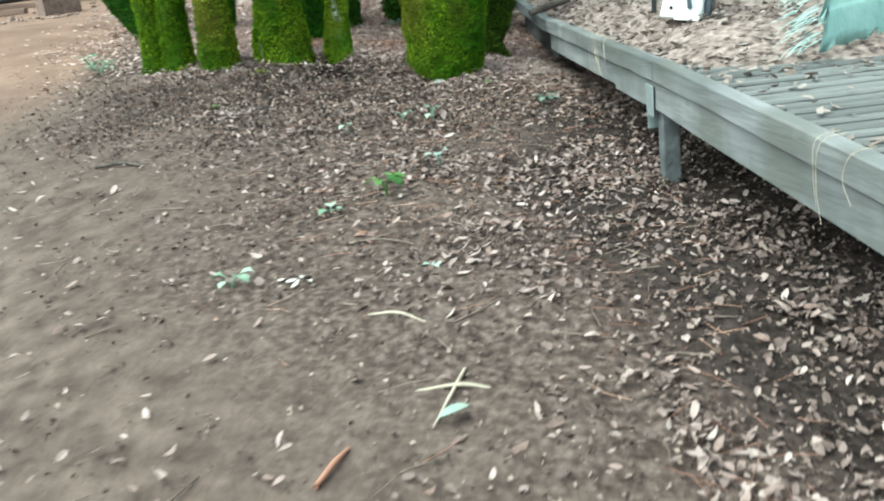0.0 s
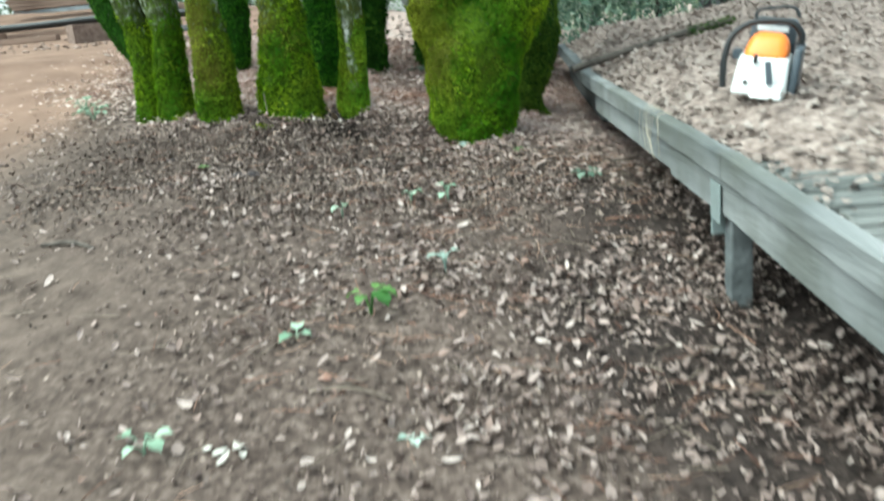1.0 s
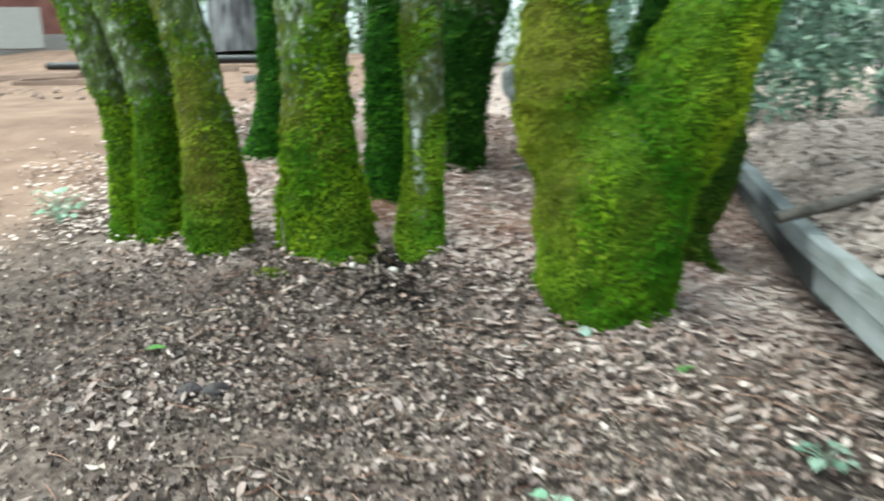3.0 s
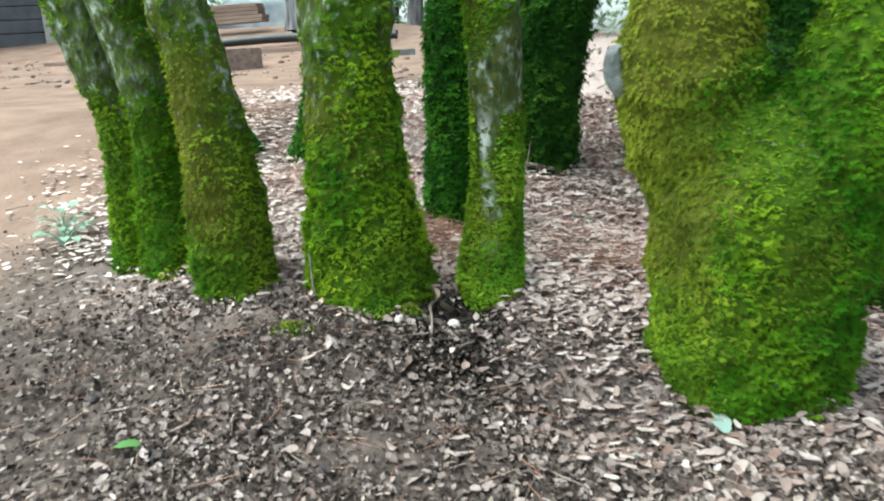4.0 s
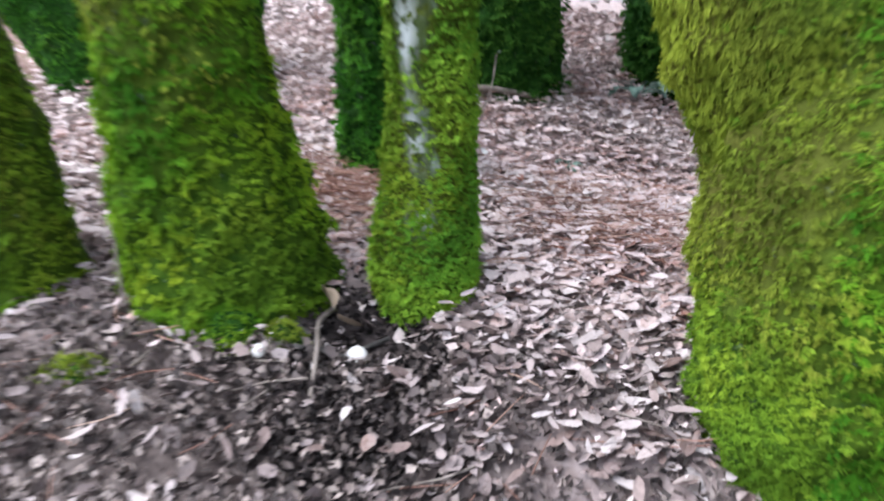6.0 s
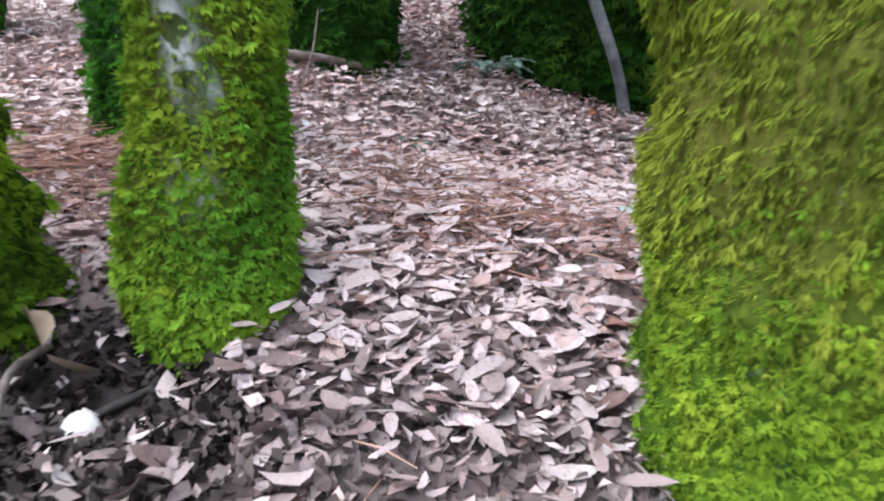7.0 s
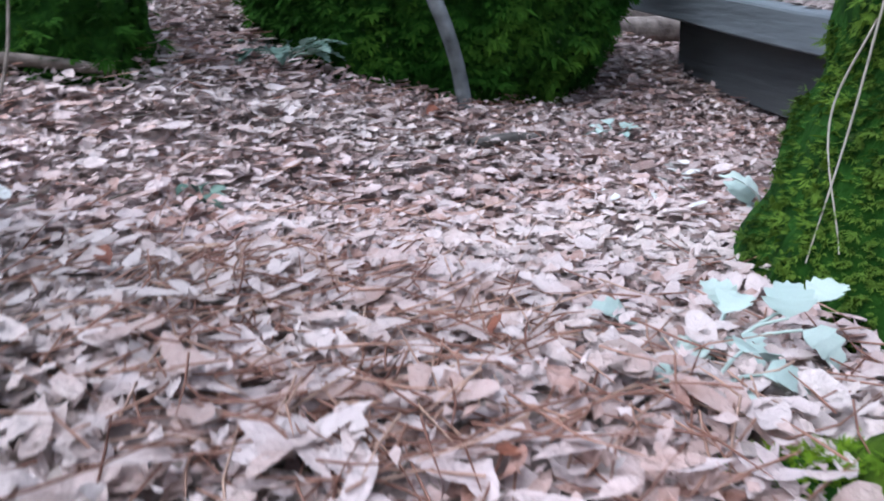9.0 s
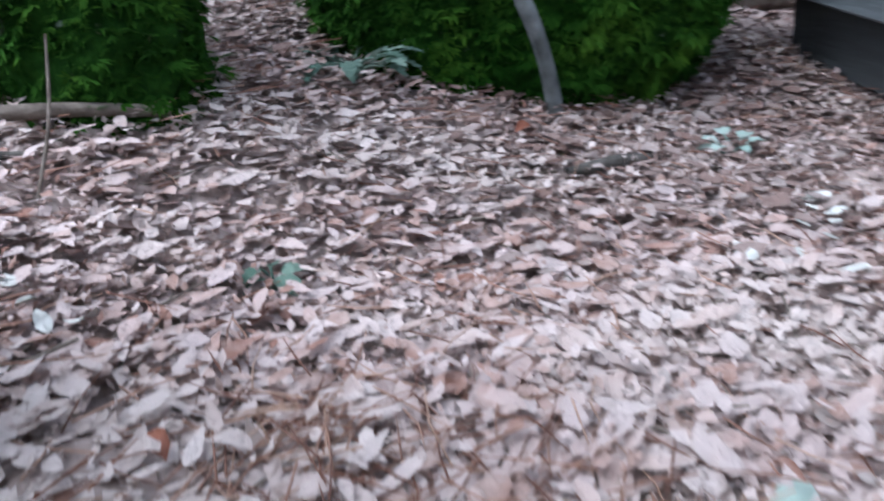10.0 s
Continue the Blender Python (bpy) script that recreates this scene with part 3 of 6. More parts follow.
def mossy_tree(label, stems, material, seed, flakes, size, moss_top=1.75, bare=None, olive=None, fine=None):
    """Stems as (part name, points, flare, depth). Each stem is a mesh with its own coat of moss."""
    root = new("mossy_tree")
    tagged(root, label, "tree", "mossy trees in a clump")
    r = np.random.default_rng(seed)
    for k, (nm, pts, flare, depth, share) in enumerate(stems):
        top = pts[-1][2] - pts[0][2]
        v, f = tube(pts, int(20 + top * 42), int(28 + 230 * pts[1][3]), seed * 17 + k, 0.035, flare, depth, min(0.006, 0.03 * pts[1][3]) if share else 0.002)
        ob = mesh_object(nm, v, lattice(v, f), GREYBARK if nm == "burl" else BARK_SHADED if material in (MOSS_DARK, MOSS_MID, MOSS_BROWN) else BARK, root)
        amount = np.clip(moss_amount(v, pts[0][2], moss_top, seed) - 1.3 * bare_strip(v, bare), 0, 1) if share else np.zeros(len(v))
        ob.data.attributes.new("lichen", "FLOAT", "POINT").data.foreach_set("value", bare_strip(v, bare and (bare[0], bare[1], bare[2] - 0.12, bare[3], bare[4] - 0.04, bare[5] + 0.05)).astype(np.float32))
        ob.data.attributes.new("moss", "FLOAT", "POINT").data.foreach_set("value", amount.astype(np.float32))
        if olive:
            ob.data.attributes.new("olive", "FLOAT", "POINT").data.foreach_set("value", (smoothstep(olive[0] + 0.12, olive[0] - 0.12, v[:, 0] + 0.09 * lumps(v[:, 0], v[:, 2], 8, 61, 7, 30)) * smoothstep(olive[1] - 0.18, olive[1] + 0.14, v[:, 2] + 0.06 * lumps(v[:, 1], v[:, 0] + v[:, 2], 8, 62, 9, 30))).astype(np.float32))
        if share:
            p, nn = surface_samples(v, f, int(flakes * share * 1.3), r, min(moss_top + 0.45, 1.95))
            keep = r.random(len(p)) < (moss_amount(p, pts[0][2], moss_top, seed) - 0.85 * bare_strip(p, bare)) * np.where(nn[:, 1] > 0.3, 0.8 if bare else 0.06, 1.0)
            if fine:
                # small close-set fronds on the low flank
                p2, n2 = surface_samples(v, f, int(fine[1] * share), r, 1.5)
                k2 = (p2[:, 0] < fine[0] + r.normal(0, 0.02, len(p2))) & (n2[:, 1] < 0.35) & (p2[:, 2] < 1.5 - r.exponential(0.08, len(p2)))
                low = (p[:, 0] < fine[0]) & (p[:, 2] < 1.45)
                keep &= ~low | (r.random(len(p)) < 0.45)
            old = np.zeros(len(p), bool)
            if olive:
                old = (p[:, 0] + 0.11 * lumps(p[:, 0], p[:, 2], 8, 61, 7, 30) + r.normal(0, 0.05, len(p)) < olive[0]) & (p[:, 2] + 0.07 * lumps(p[:, 1], p[:, 0] + p[:, 2], 8, 62, 9, 30) + r.normal(0, 0.09, len(p)) > olive[1])
                keep &= old | (r.random(len(p)) < 0.8)
            if fine and k2.sum() > 5:
                p2, n2 = p2[k2], n2[k2]
                o2 = p2[:, 2] + 0.07 * lumps(p2[:, 1], p2[:, 0] + p2[:, 2], 8, 62, 9, 30) + r.normal(0, 0.09, len(p2)) > olive[1]
                moss_coat(p2[~o2], n2[~o2], size * 0.62, r, MOSS_YELLOW, ob, 0.8, 0.9, 0.4, 10, 1.1)
                if o2.sum() > 5:
                    # long hanging strands
                    moss_coat(p2[o2], n2[o2], size * 0.85, r, MOSS_OLIVE, ob, 0.5, 0.6, 0.3, 10, 1.0)
            low = low if fine else np.zeros(len(p), bool)
            if material is MOSS:
                # yellower growth in broad patches
                low = low | (lumps(p[:, 0] + p[:, 1], p[:, 2], 8, seed + 5, 8, 24) + r.normal(0, 0.3, len(p)) > 0.45)
            for sel, mat in ((keep & ~old & ~low, material), (keep & ~old & low, MOSS_YELLOW), (keep & old, MOSS_YELLOW if bare else MOSS_OLIVE)):
                if sel.sum() > 5:
                    if mat is not MOSS_OLIVE:
                        moss_coat(p[sel], nn[sel], size * (0.7 if fine and mat is MOSS_YELLOW else 1.0), r, mat, ob, hairs=11 if material in (MOSS_DARK, MOSS_MID) else 14, hair=1.3 if material in (MOSS_DARK, MOSS_MID) else 1.0)
                    else:
                        moss_coat(p[sel], nn[sel], size * 0.95, r, mat, ob, 0.55, 0.7, 0.3, 12, 1.0)
    # bare limbs and a thin crown far overhead
    for nm, pts, *_ in stems:
        x, y, z, r0 = pts[-1]
        if z < 3.5:
            continue
        for k in range(4):
            a, ln = r.uniform(0, 6.283), r.uniform(0.5, 1.1)
            bx_, by_, bz_, br_ = pts[-2] if k < 2 else pts[-1]
            lp = [(bx_, by_, bz_, br_ * 0.6), (bx_ + math.cos(a) * ln * 0.5, by_ + math.sin(a) * ln * 0.5, bz_ + ln * 0.5, br_ * 0.35), (bx_ + math.cos(a) * ln, by_ + math.sin(a) * ln, bz_ + ln * 1.1, 0.006)]
            lv, lf = tube(lp, 12, 8, seed + k, 0.03)
            mesh_object("limb", lv, lattice(lv, lf), BARK, root)
        n = 70
        q_ = r.normal(size=(9, 3))[r.integers(0, 9, n)] * np.array([0.7, 0.7, 0.5]) + r.normal(size=(n, 3)) * 0.2 + np.array([x, y, z + 1.0])
        a_, c_ = r.normal(size=(n, 3)), r.normal(size=(n, 3))
        a_ /= np.linalg.norm(a_, axis=1)[:, None]
        c_ -= (a_ * c_).sum(1)[:, None] * a_
        c_ /= np.linalg.norm(c_, axis=1)[:, None]
        w = r.uniform(0.03, 0.06, (n, 1))
        cv = np.stack([q_ - a_ * w, q_ + c_ * w * 0.4, q_ + a_ * w, q_ - c_ * w * 0.4], 1).reshape(-1, 3)
        i4 = np.arange(n)[:, None] * 4
        tagged(bulk_object("crown", cv, np.concatenate([i4 + np.array([[0, 1, 2]]), i4 + np.array([[0, 2, 3]])]), MOSS_DARK, root), kind="stuff")
    TREES[label] = root
    return root


def up(pts, height, dx, dy, r_end):
    """Carry a stem on above its last point, bending and tapering."""
    x, y, z, r0 = pts[-1]
    return pts + [(x + dx * 0.35, y + dy * 0.35, z + height * 0.35, r0 * 0.7 + r_end * 0.3), (x + dx * 0.7, y + dy * 0.7, z + height * 0.7, r0 * 0.35 + r_end * 0.65), (x + dx, y + dy, z + height, r_end)]


mossy_tree("twin-stemmed oak with bright green moss and pale lichen", [
    ("stem", up([(-1.53, 4.27, 0.98, 0.066), (-1.51, 4.27, 1.29, 0.060), (-1.512, 4.27, 1.47, 0.060), (-1.535, 4.225, 1.64, 0.064), (-1.575, 4.22, 1.81, 0.07)], 2.4, -0.5, 0.1, 0.03), 0.5, 1.0, 0.9),
    ("stem", up([(-1.39, 4.25, 0.97, 0.082), (-1.387, 4.25, 1.29, 0.074), (-1.36, 4.22, 1.467, 0.068), (-1.388, 4.21, 1.638, 0.076), (-1.42, 4.20, 1.80, 0.084)], 2.6, -0.35, 0.2, 0.03), 0.5, 1.0, 1.1)],
    MOSS, 11, 8000, 0.0105, 1.55)
mossy_tree("leaning oak stem with green moss and grey lichen", [
    ("trunk", up([(-1.16, 4.165, 0.95, 0.085), (-1.155, 4.15, 1.13, 0.092), (-1.135, 4.12, 1.3, 0.084), (-1.13, 4.085, 1.468, 0.070), (-1.143, 4.07, 1.622, 0.060), (-1.175, 4.06, 1.775, 0.059)], 2.5, -0.25, 0.1, 0.03), 0.35, 1.0, 1.0)],
    MOSS, 12, 8500, 0.0108, 1.6, None, (-1.10, 1.25))
mossy_tree("dark mossy trunk leaning away behind the front stems", [
    ("trunk", up([(-1.76, 5.2, 1.12, 0.13), (-1.84, 5.2, 1.30, 0.112), (-1.98, 5.2, 1.5, 0.10), (-2.08, 5.2, 1.75, 0.095), (-2.13, 5.2, 1.95, 0.095)], 2.4, -0.3, 0.3, 0.035), 0.35, 1.0, 1.0)],
    MOSS_MID, 21, 4600, 0.012, 2.3)
mossy_tree("thick upright oak trunk under bright green moss", [
    ("trunk", up([(-0.85, 4.215, 0.96, 0.158), (-0.845, 4.205, 1.1, 0.144), (-0.838, 4.19, 1.2, 0.130), (-0.82, 4.15, 1.375, 0.102), (-0.81, 4.125, 1.534, 0.090), (-0.805, 4.12, 1.683, 0.094), (-0.802, 4.12, 1.757, 0.094)], 2.7, 0.1, 0.2, 0.035), 0.18, 0.9, 1.0)],
    MOSS, 13, 11500, 0.0115, 1.8, None, (-0.86, 1.36))
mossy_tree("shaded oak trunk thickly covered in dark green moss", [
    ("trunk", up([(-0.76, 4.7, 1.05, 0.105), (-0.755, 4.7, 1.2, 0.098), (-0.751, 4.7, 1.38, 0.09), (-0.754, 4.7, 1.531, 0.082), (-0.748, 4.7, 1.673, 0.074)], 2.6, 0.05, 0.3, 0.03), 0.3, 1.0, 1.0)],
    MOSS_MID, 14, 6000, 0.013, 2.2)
mossy_tree("slender oak stem with moss cuff and pale lichen", [
    ("trunk", up([(-0.58, 4.268, 0.955, 0.020), (-0.58, 4.268, 0.985, 0.044), (-0.577, 4.27, 1.02, 0.060), (-0.57, 4.27, 1.06, 0.067), (-0.566, 4.27, 1.10, 0.068), (-0.553, 4.27, 1.196, 0.058), (-0.541, 4.272, 1.361, 0.052), (-0.539, 4.272, 1.523, 0.056), (-0.535, 4.273, 1.679, 0.058), (-0.53, 4.274, 1.756, 0.062)], 2.4, 0.15, 0.1, 0.025), 0.0, 1.0, 1.0)],
    MOSS_CUFF, 15, 24000, 0.0078, 1.55, (-0.56, 4.27, 0.24, -0.97, 1.165, 0.925), (-0.50, 1.17))
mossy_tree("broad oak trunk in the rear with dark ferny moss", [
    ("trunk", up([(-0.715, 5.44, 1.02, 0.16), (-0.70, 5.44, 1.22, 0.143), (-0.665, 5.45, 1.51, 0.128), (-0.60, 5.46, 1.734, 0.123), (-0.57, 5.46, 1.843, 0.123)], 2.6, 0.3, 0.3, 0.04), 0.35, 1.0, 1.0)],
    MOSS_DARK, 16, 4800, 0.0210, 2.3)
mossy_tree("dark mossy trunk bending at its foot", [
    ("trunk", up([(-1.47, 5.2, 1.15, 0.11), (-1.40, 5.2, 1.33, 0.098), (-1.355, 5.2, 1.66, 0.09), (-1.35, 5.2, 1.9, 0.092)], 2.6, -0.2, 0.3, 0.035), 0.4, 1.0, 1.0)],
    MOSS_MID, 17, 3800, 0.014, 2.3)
mossy_tree("forked oak with a thick mossy base and two stems", [
    ("trunk", [(-0.018, 4.18, 0.78, 0.155), (-0.020, 4.18, 0.93, 0.182), (-0.012, 4.18, 1.06, 0.194), (0.0, 4.18, 1.241, 0.208), (0.01, 4.185, 1.32, 0.19), (0.012, 4.185, 1.39, 0.15), (0.015, 4.185, 1.45, 0.085), (0.015, 4.185, 1.47, 0.015)], 0.06, 0.85, 1.4),
    ("stem", up([(-0.07, 4.18, 1.24, 0.11), (-0.125, 4.178, 1.40, 0.122), (-0.142, 4.175, 1.518, 0.128), (-0.134, 4.175, 1.601, 0.115), (-0.126, 4.175, 1.685, 0.103), (-0.116, 4.175, 1.766, 0.105)], 2.6, 0.0, 0.2, 0.035), 0.0, 1.0, 0.8),
    ("stem", up([(0.07, 4.185, 1.2, 0.11), (0.134, 4.185, 1.351, 0.134), (0.178, 4.187, 1.451, 0.14), (0.217, 4.191, 1.566, 0.135), (0.294, 4.2, 1.725, 0.111)], 2.5, 0.5, 0.2, 0.035), 0.0, 1.0, 0.9),
    ("burl", [(-0.22, 4.14, 1.44, 0.014), (-0.25, 4.13, 1.47, 0.016), (-0.268, 4.125, 1.51, 0.021), (-0.268, 4.125, 1.545, 0.019), (-0.25, 4.13, 1.562, 0.008)], 0.0, 1.0, 0.0),
    ("root", [(0.0, 4.26, 1.09, 0.085), (-0.055, 4.36, 1.01, 0.075), (-0.085, 4.45, 0.955, 0.05), (-0.10, 4.51, 0.92, 0.02)], 0.0, 1.0, 0.16)],
    MOSS, 18, 11500, 0.0120, 2.0, None, (-0.075, 1.13), (-0.09, 30000))
mossy_tree("rear stem of the forked oak with hanging moss", [
    ("trunk", up([(0.155, 4.74, 0.86, 0.15), (0.195, 4.75, 1.02, 0.118), (0.25, 4.76, 1.15, 0.125), (0.275, 4.76, 1.29, 0.142), (0.285, 4.76, 1.42, 0.13), (0.30, 4.76, 1.6, 0.125), (0.33, 4.77, 1.9, 0.11)], 2.4, 0.5, 0.3, 0.035), 0.15, 1.0, 1.0),
    ("root", [(0.22, 4.72, 1.10, 0.06), (0.262, 4.66, 0.99, 0.036), (0.30, 4.62, 0.92, 0.026), (0.35, 4.60, 0.87, 0.018)], 0.0, 1.0, 0.12)],
    MOSS_BROWN, 19, 19000, 0.0098, 2.0)
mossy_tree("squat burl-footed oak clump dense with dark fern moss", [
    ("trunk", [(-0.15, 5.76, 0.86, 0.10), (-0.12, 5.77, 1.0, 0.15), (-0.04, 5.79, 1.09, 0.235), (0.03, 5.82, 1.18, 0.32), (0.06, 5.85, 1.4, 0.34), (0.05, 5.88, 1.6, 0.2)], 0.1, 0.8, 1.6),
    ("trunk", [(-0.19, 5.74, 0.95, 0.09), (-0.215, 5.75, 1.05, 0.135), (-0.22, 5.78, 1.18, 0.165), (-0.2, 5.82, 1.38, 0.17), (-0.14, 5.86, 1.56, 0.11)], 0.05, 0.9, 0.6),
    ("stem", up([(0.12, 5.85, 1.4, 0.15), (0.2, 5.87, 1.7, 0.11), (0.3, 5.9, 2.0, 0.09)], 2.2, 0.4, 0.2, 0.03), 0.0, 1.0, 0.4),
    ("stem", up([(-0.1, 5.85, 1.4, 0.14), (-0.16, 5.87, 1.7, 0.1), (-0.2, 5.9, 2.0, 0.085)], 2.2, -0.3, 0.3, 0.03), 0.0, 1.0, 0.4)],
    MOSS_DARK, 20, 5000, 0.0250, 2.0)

# ---- deck ----
def beam_x(y):
    return 0.665 - 0.07 * (np.minimum(y, 4.2) - 1.9)


def deck_z(y):
    """Top of the rim board."""
    return 0.935 + 0.075 * (np.clip(y, -2, 2.5) - 1.4) + 0.05 * np.clip(y - 2.5, 0, 1.7) + 0.055 * np.clip(y - 4.4, 0, 1.6)


def board(name, y0, y1, off, top0, bottom0, thick, material, parent, n=14, label=""):
    """A long plank that follows the deck's edge, face towards the trees; heights below the deck's top."""
    b = bmesh.new()
    rows = []
    r = np.random.default_rng(int(y0 * 100) + 500)
    for i in range(n + 1):
        y = y0 + (y1 - y0) * i / n
        x, z = float(beam_x(y)) + off, float(deck_z(y))
        w = r.normal(0, 0.0012, 4)
        e = 0.004
        ring = [(x + e, z - top0 + w[0]), (x, z - top0 - e + w[0]), (x, z - bottom0 + e + w[1]), (x + e, z - bottom0 + w[1]), (x + thick, z - bottom0 + w[1]), (x + thick, z - top0 + w[0])]
        rows.append([b.verts.new((px_, y, pz_)) for px_, pz_ in ring])
    for a, c in zip(rows, rows[1:]):
        for k in range(6):
            b.faces.new((a[k], a[(k + 1) % 6], c[(k + 1) % 6], c[k]))
    b.faces.new(rows[0][::-1])
    b.faces.new(rows[-1])
    bmesh.ops.recalc_face_normals(b, faces=b.faces[:])
    return part(name, b, material, parent, label)


deck = new("wooden_deck")
tagged(deck, "low weathered grey wooden deck heaped with dry leaves", "deck", kind="structure")
board("rim_board", -0.6, 2.52, -0.006, 0.0, 0.066, 0.04, GREYWOOD, deck)
board("rim_board", 2.525, 4.2, -0.006, 0.0, 0.066, 0.04, GREYWOOD, deck)
# far stretch shaded by trees and rim; its shade is in the board colours
board("rim_board", 4.21, 6.02, -0.004, 0.002, 0.068, 0.05, SHADEWOOD, deck, label="grey rim board toned for shade")
board("side_beam", 4.2, 5.86, 0.05, 0.069, 0.21, 0.04, SHADEWOOD_DEEP, deck, label="board under the rim, darkened for shade")
board("side_beam", -0.6, 3.0, 0.008, 0.067, 0.165, 0.045, GREYWOOD, deck)
board("side_beam", 3.005, 4.19, 0.014, 0.067, 0.155, 0.04, GREYWOOD, deck)
for py in (0.5, 2.56):
    b = box_bm((0.055, 0.06, 0.5), (float(beam_x(py)) + 0.052, py, float(deck_z(py)) - 0.16 - 0.25), 0.006)
    # the post's shade below the deck is part of its colour
    part("post", b, SHADEWOOD, deck)
yb = -0.55
while yb < 5.7:
    zb = float(deck_z(yb)) - 0.018
    x0 = float(beam_x(yb)) + 0.062 + 0.012 * math.sin(yb * 91.0)
    b = box_bm((2.9, 0.043, 0.03), (x0 + 1.45, yb, zb - 0.015 + 0.003 * math.sin(yb * 57.0)), 0.005, seg=1)
    part("deck_board", b, DECKWOOD, deck)
    yb += 0.055

# ---- leaves ----
def pile_z(x, y):
    """Top of the leaf pile on the deck: thin by the near boards, deep farther on."""
    return deck_z(y) - 0.032 + 0.02 * smoothstep(1.95, 2.5, y) + 0.085 * smoothstep(0.02, 0.24, x - beam_x(y)) * smoothstep(2.15, 2.85, y) + 0.085 * np.clip(x - beam_x(y), 0, 3) * smoothstep(3.0, 5.4, y) + 0.012 * np.sin(5 * x + 3 * y) * np.sin(4 * y - 2 * x)


pgx, pgy = np.arange(0.0, 1.001, 0.02), np.arange(1.75, 5.95, 0.04)
PU, PY = np.meshgrid(pgx, pgy)
PX = beam_x(PY) + 0.045 + PU * 2.8
PZ = pile_z(PX, PY) - 0.006 + 0.004 * lumps(PX, PY, 16, 8, 20, 60)
pi_ = np.arange(PX.size).reshape(PX.shape)
pq = np.stack([pi_[:-1, :-1], pi_[:-1, 1:], pi_[1:, 1:], pi_[1:, :-1]], -1).reshape(-1, 4)
pile = bulk_object("leaf_pile", np.stack([PX.ravel(), PY.ravel(), PZ.ravel()], -1), np.concatenate([pq[:, [0, 1, 2]], pq[:, [0, 2, 3]]]), MATTED, smooth=True)
tagged(pile, "matted brown leaf pile on the deck boards", "leaf litter", kind="stuff")


def leaf_batch(x, y, z, r, size, tilt, fine=True, broad=(0.32, 0.54), flat=1.0):
    """Curled oval leaves at the given places; plain ones have fewer faces."""
    n = len(x)
    L = size * np.clip(r.lognormal(-0.05, 0.33, n), 0.35, 1.3)
    Wd = L * r.uniform(*broad, n)
    st = np.array([0, 0.13, 0.34, 0.58, 0.79, 0.94, 1.0])
    wd = np.array([0, 0.34, 0.80, 1.0, 0.90, 0.52, 0])
    if not fine:
        st, wd = np.array([0, 0.3, 0.74, 0.95, 1.0]), np.array([0, 0.78, 1.0, 0.5, 0])
    if fine == "bit":
        st, wd = np.array([0, 0.26, 0.76, 1.0]), np.array([0, 0.88, 0.95, 0])
    if fine is None:
        st, wd = np.array([0, 0.58, 1.0]), np.array([0, 1.0, 0])
    last = 3 * (len(st) - 2)
    curl, cup = r.normal(0.1, 0.42, n) * flat, r.normal(0.2, 0.35, n) * flat
    yaw, pit, rol = r.uniform(0, 6.283, n), r.normal(0, tilt, n), r.normal(0, tilt, n)
    loc = []
    for s, w in zip(st, wd):
        u = (s - 0.5)
        zc = curl * L * (u * u - 0.08) * 0.9
        for k in ((0,) if w == 0 else (-1, 0, 1)):
            wob = r.normal(0, 0.22 if fine == "bit" else 0.07, n) * abs(k)
            loc.append(np.stack([u * L, k * Wd * 0.5 * (w + wob), zc + cup * Wd * 0.45 * abs(k) * w], -1))
    v = np.stack(loc, 1)
    cp, sp, cr, sr, cy, sy = np.cos(pit), np.sin(pit), np.cos(rol), np.sin(rol), np.cos(yaw), np.sin(yaw)
    X, Y, Z = v[..., 0], v[..., 1], v[..., 2]
    Y, Z = Y * cr[:, None] - Z * sr[:, None], Y * sr[:, None] + Z * cr[:, None]
    X, Z = X * cp[:, None] + Z * sp[:, None], -X * sp[:, None] + Z * cp[:, None]
    X, Y = X * cy[:, None] - Y * sy[:, None], X * sy[:, None] + Y * cy[:, None]
    v = np.stack([X + x[:, None], Y + y[:, None], Z + z[:, None]], -1).reshape(-1, 3)
    f = [(0, 1, 2), (0, 2, 3)]
    for a in range(1, last - 2, 3):
        f += [(a, a + 3, a + 1), (a + 1, a + 3, a + 4), (a + 1, a + 4, a + 2), (a + 2, a + 4, a + 5)]
    f += [(last - 2, last + 1, last - 1), (last - 1, last + 1, last)]
    t = (np.arange(n)[:, None, None] * (last + 2) + np.array(f)[None]).reshape(-1, 3)
    return v, t


def litter_density(x, y):
    d = 1 - dirt_amount(x, y)
    bank = 0.20 + 0.45 * smoothstep(-0.9, 0.1, x) + 0.25 * smoothstep(3.2, 4.0, y)
    behind = smoothstep(4.0, 4.35, y) * smoothstep(-1.75, -1.4, x)
    strip = smoothstep(3.3, 4.2, y) * smoothstep(-0.75, -0.35, x)
    return np.clip(np.maximum(np.maximum(bank, behind), strip) * np.clip(d, 0.03, 1) * (1 - 0.8 * hollow(x, y)) * np.where(x < 0.3, 0.16 + 0.84 * smoothstep(1.3, 2.7, y + 0.6 * np.clip(x, -1, 0.3)), 1.0) * (1 - 0.4 * humus_amount(x, y) * (y < 3.6)), 0, 1)


def scatter(n, x0, x1, y0, y1, r, dens):
    x, y = r.uniform(x0, x1, n), r.uniform(y0, y1, n)
    k = r.random(n) < dens(x, y)
    return x[k], y[k]


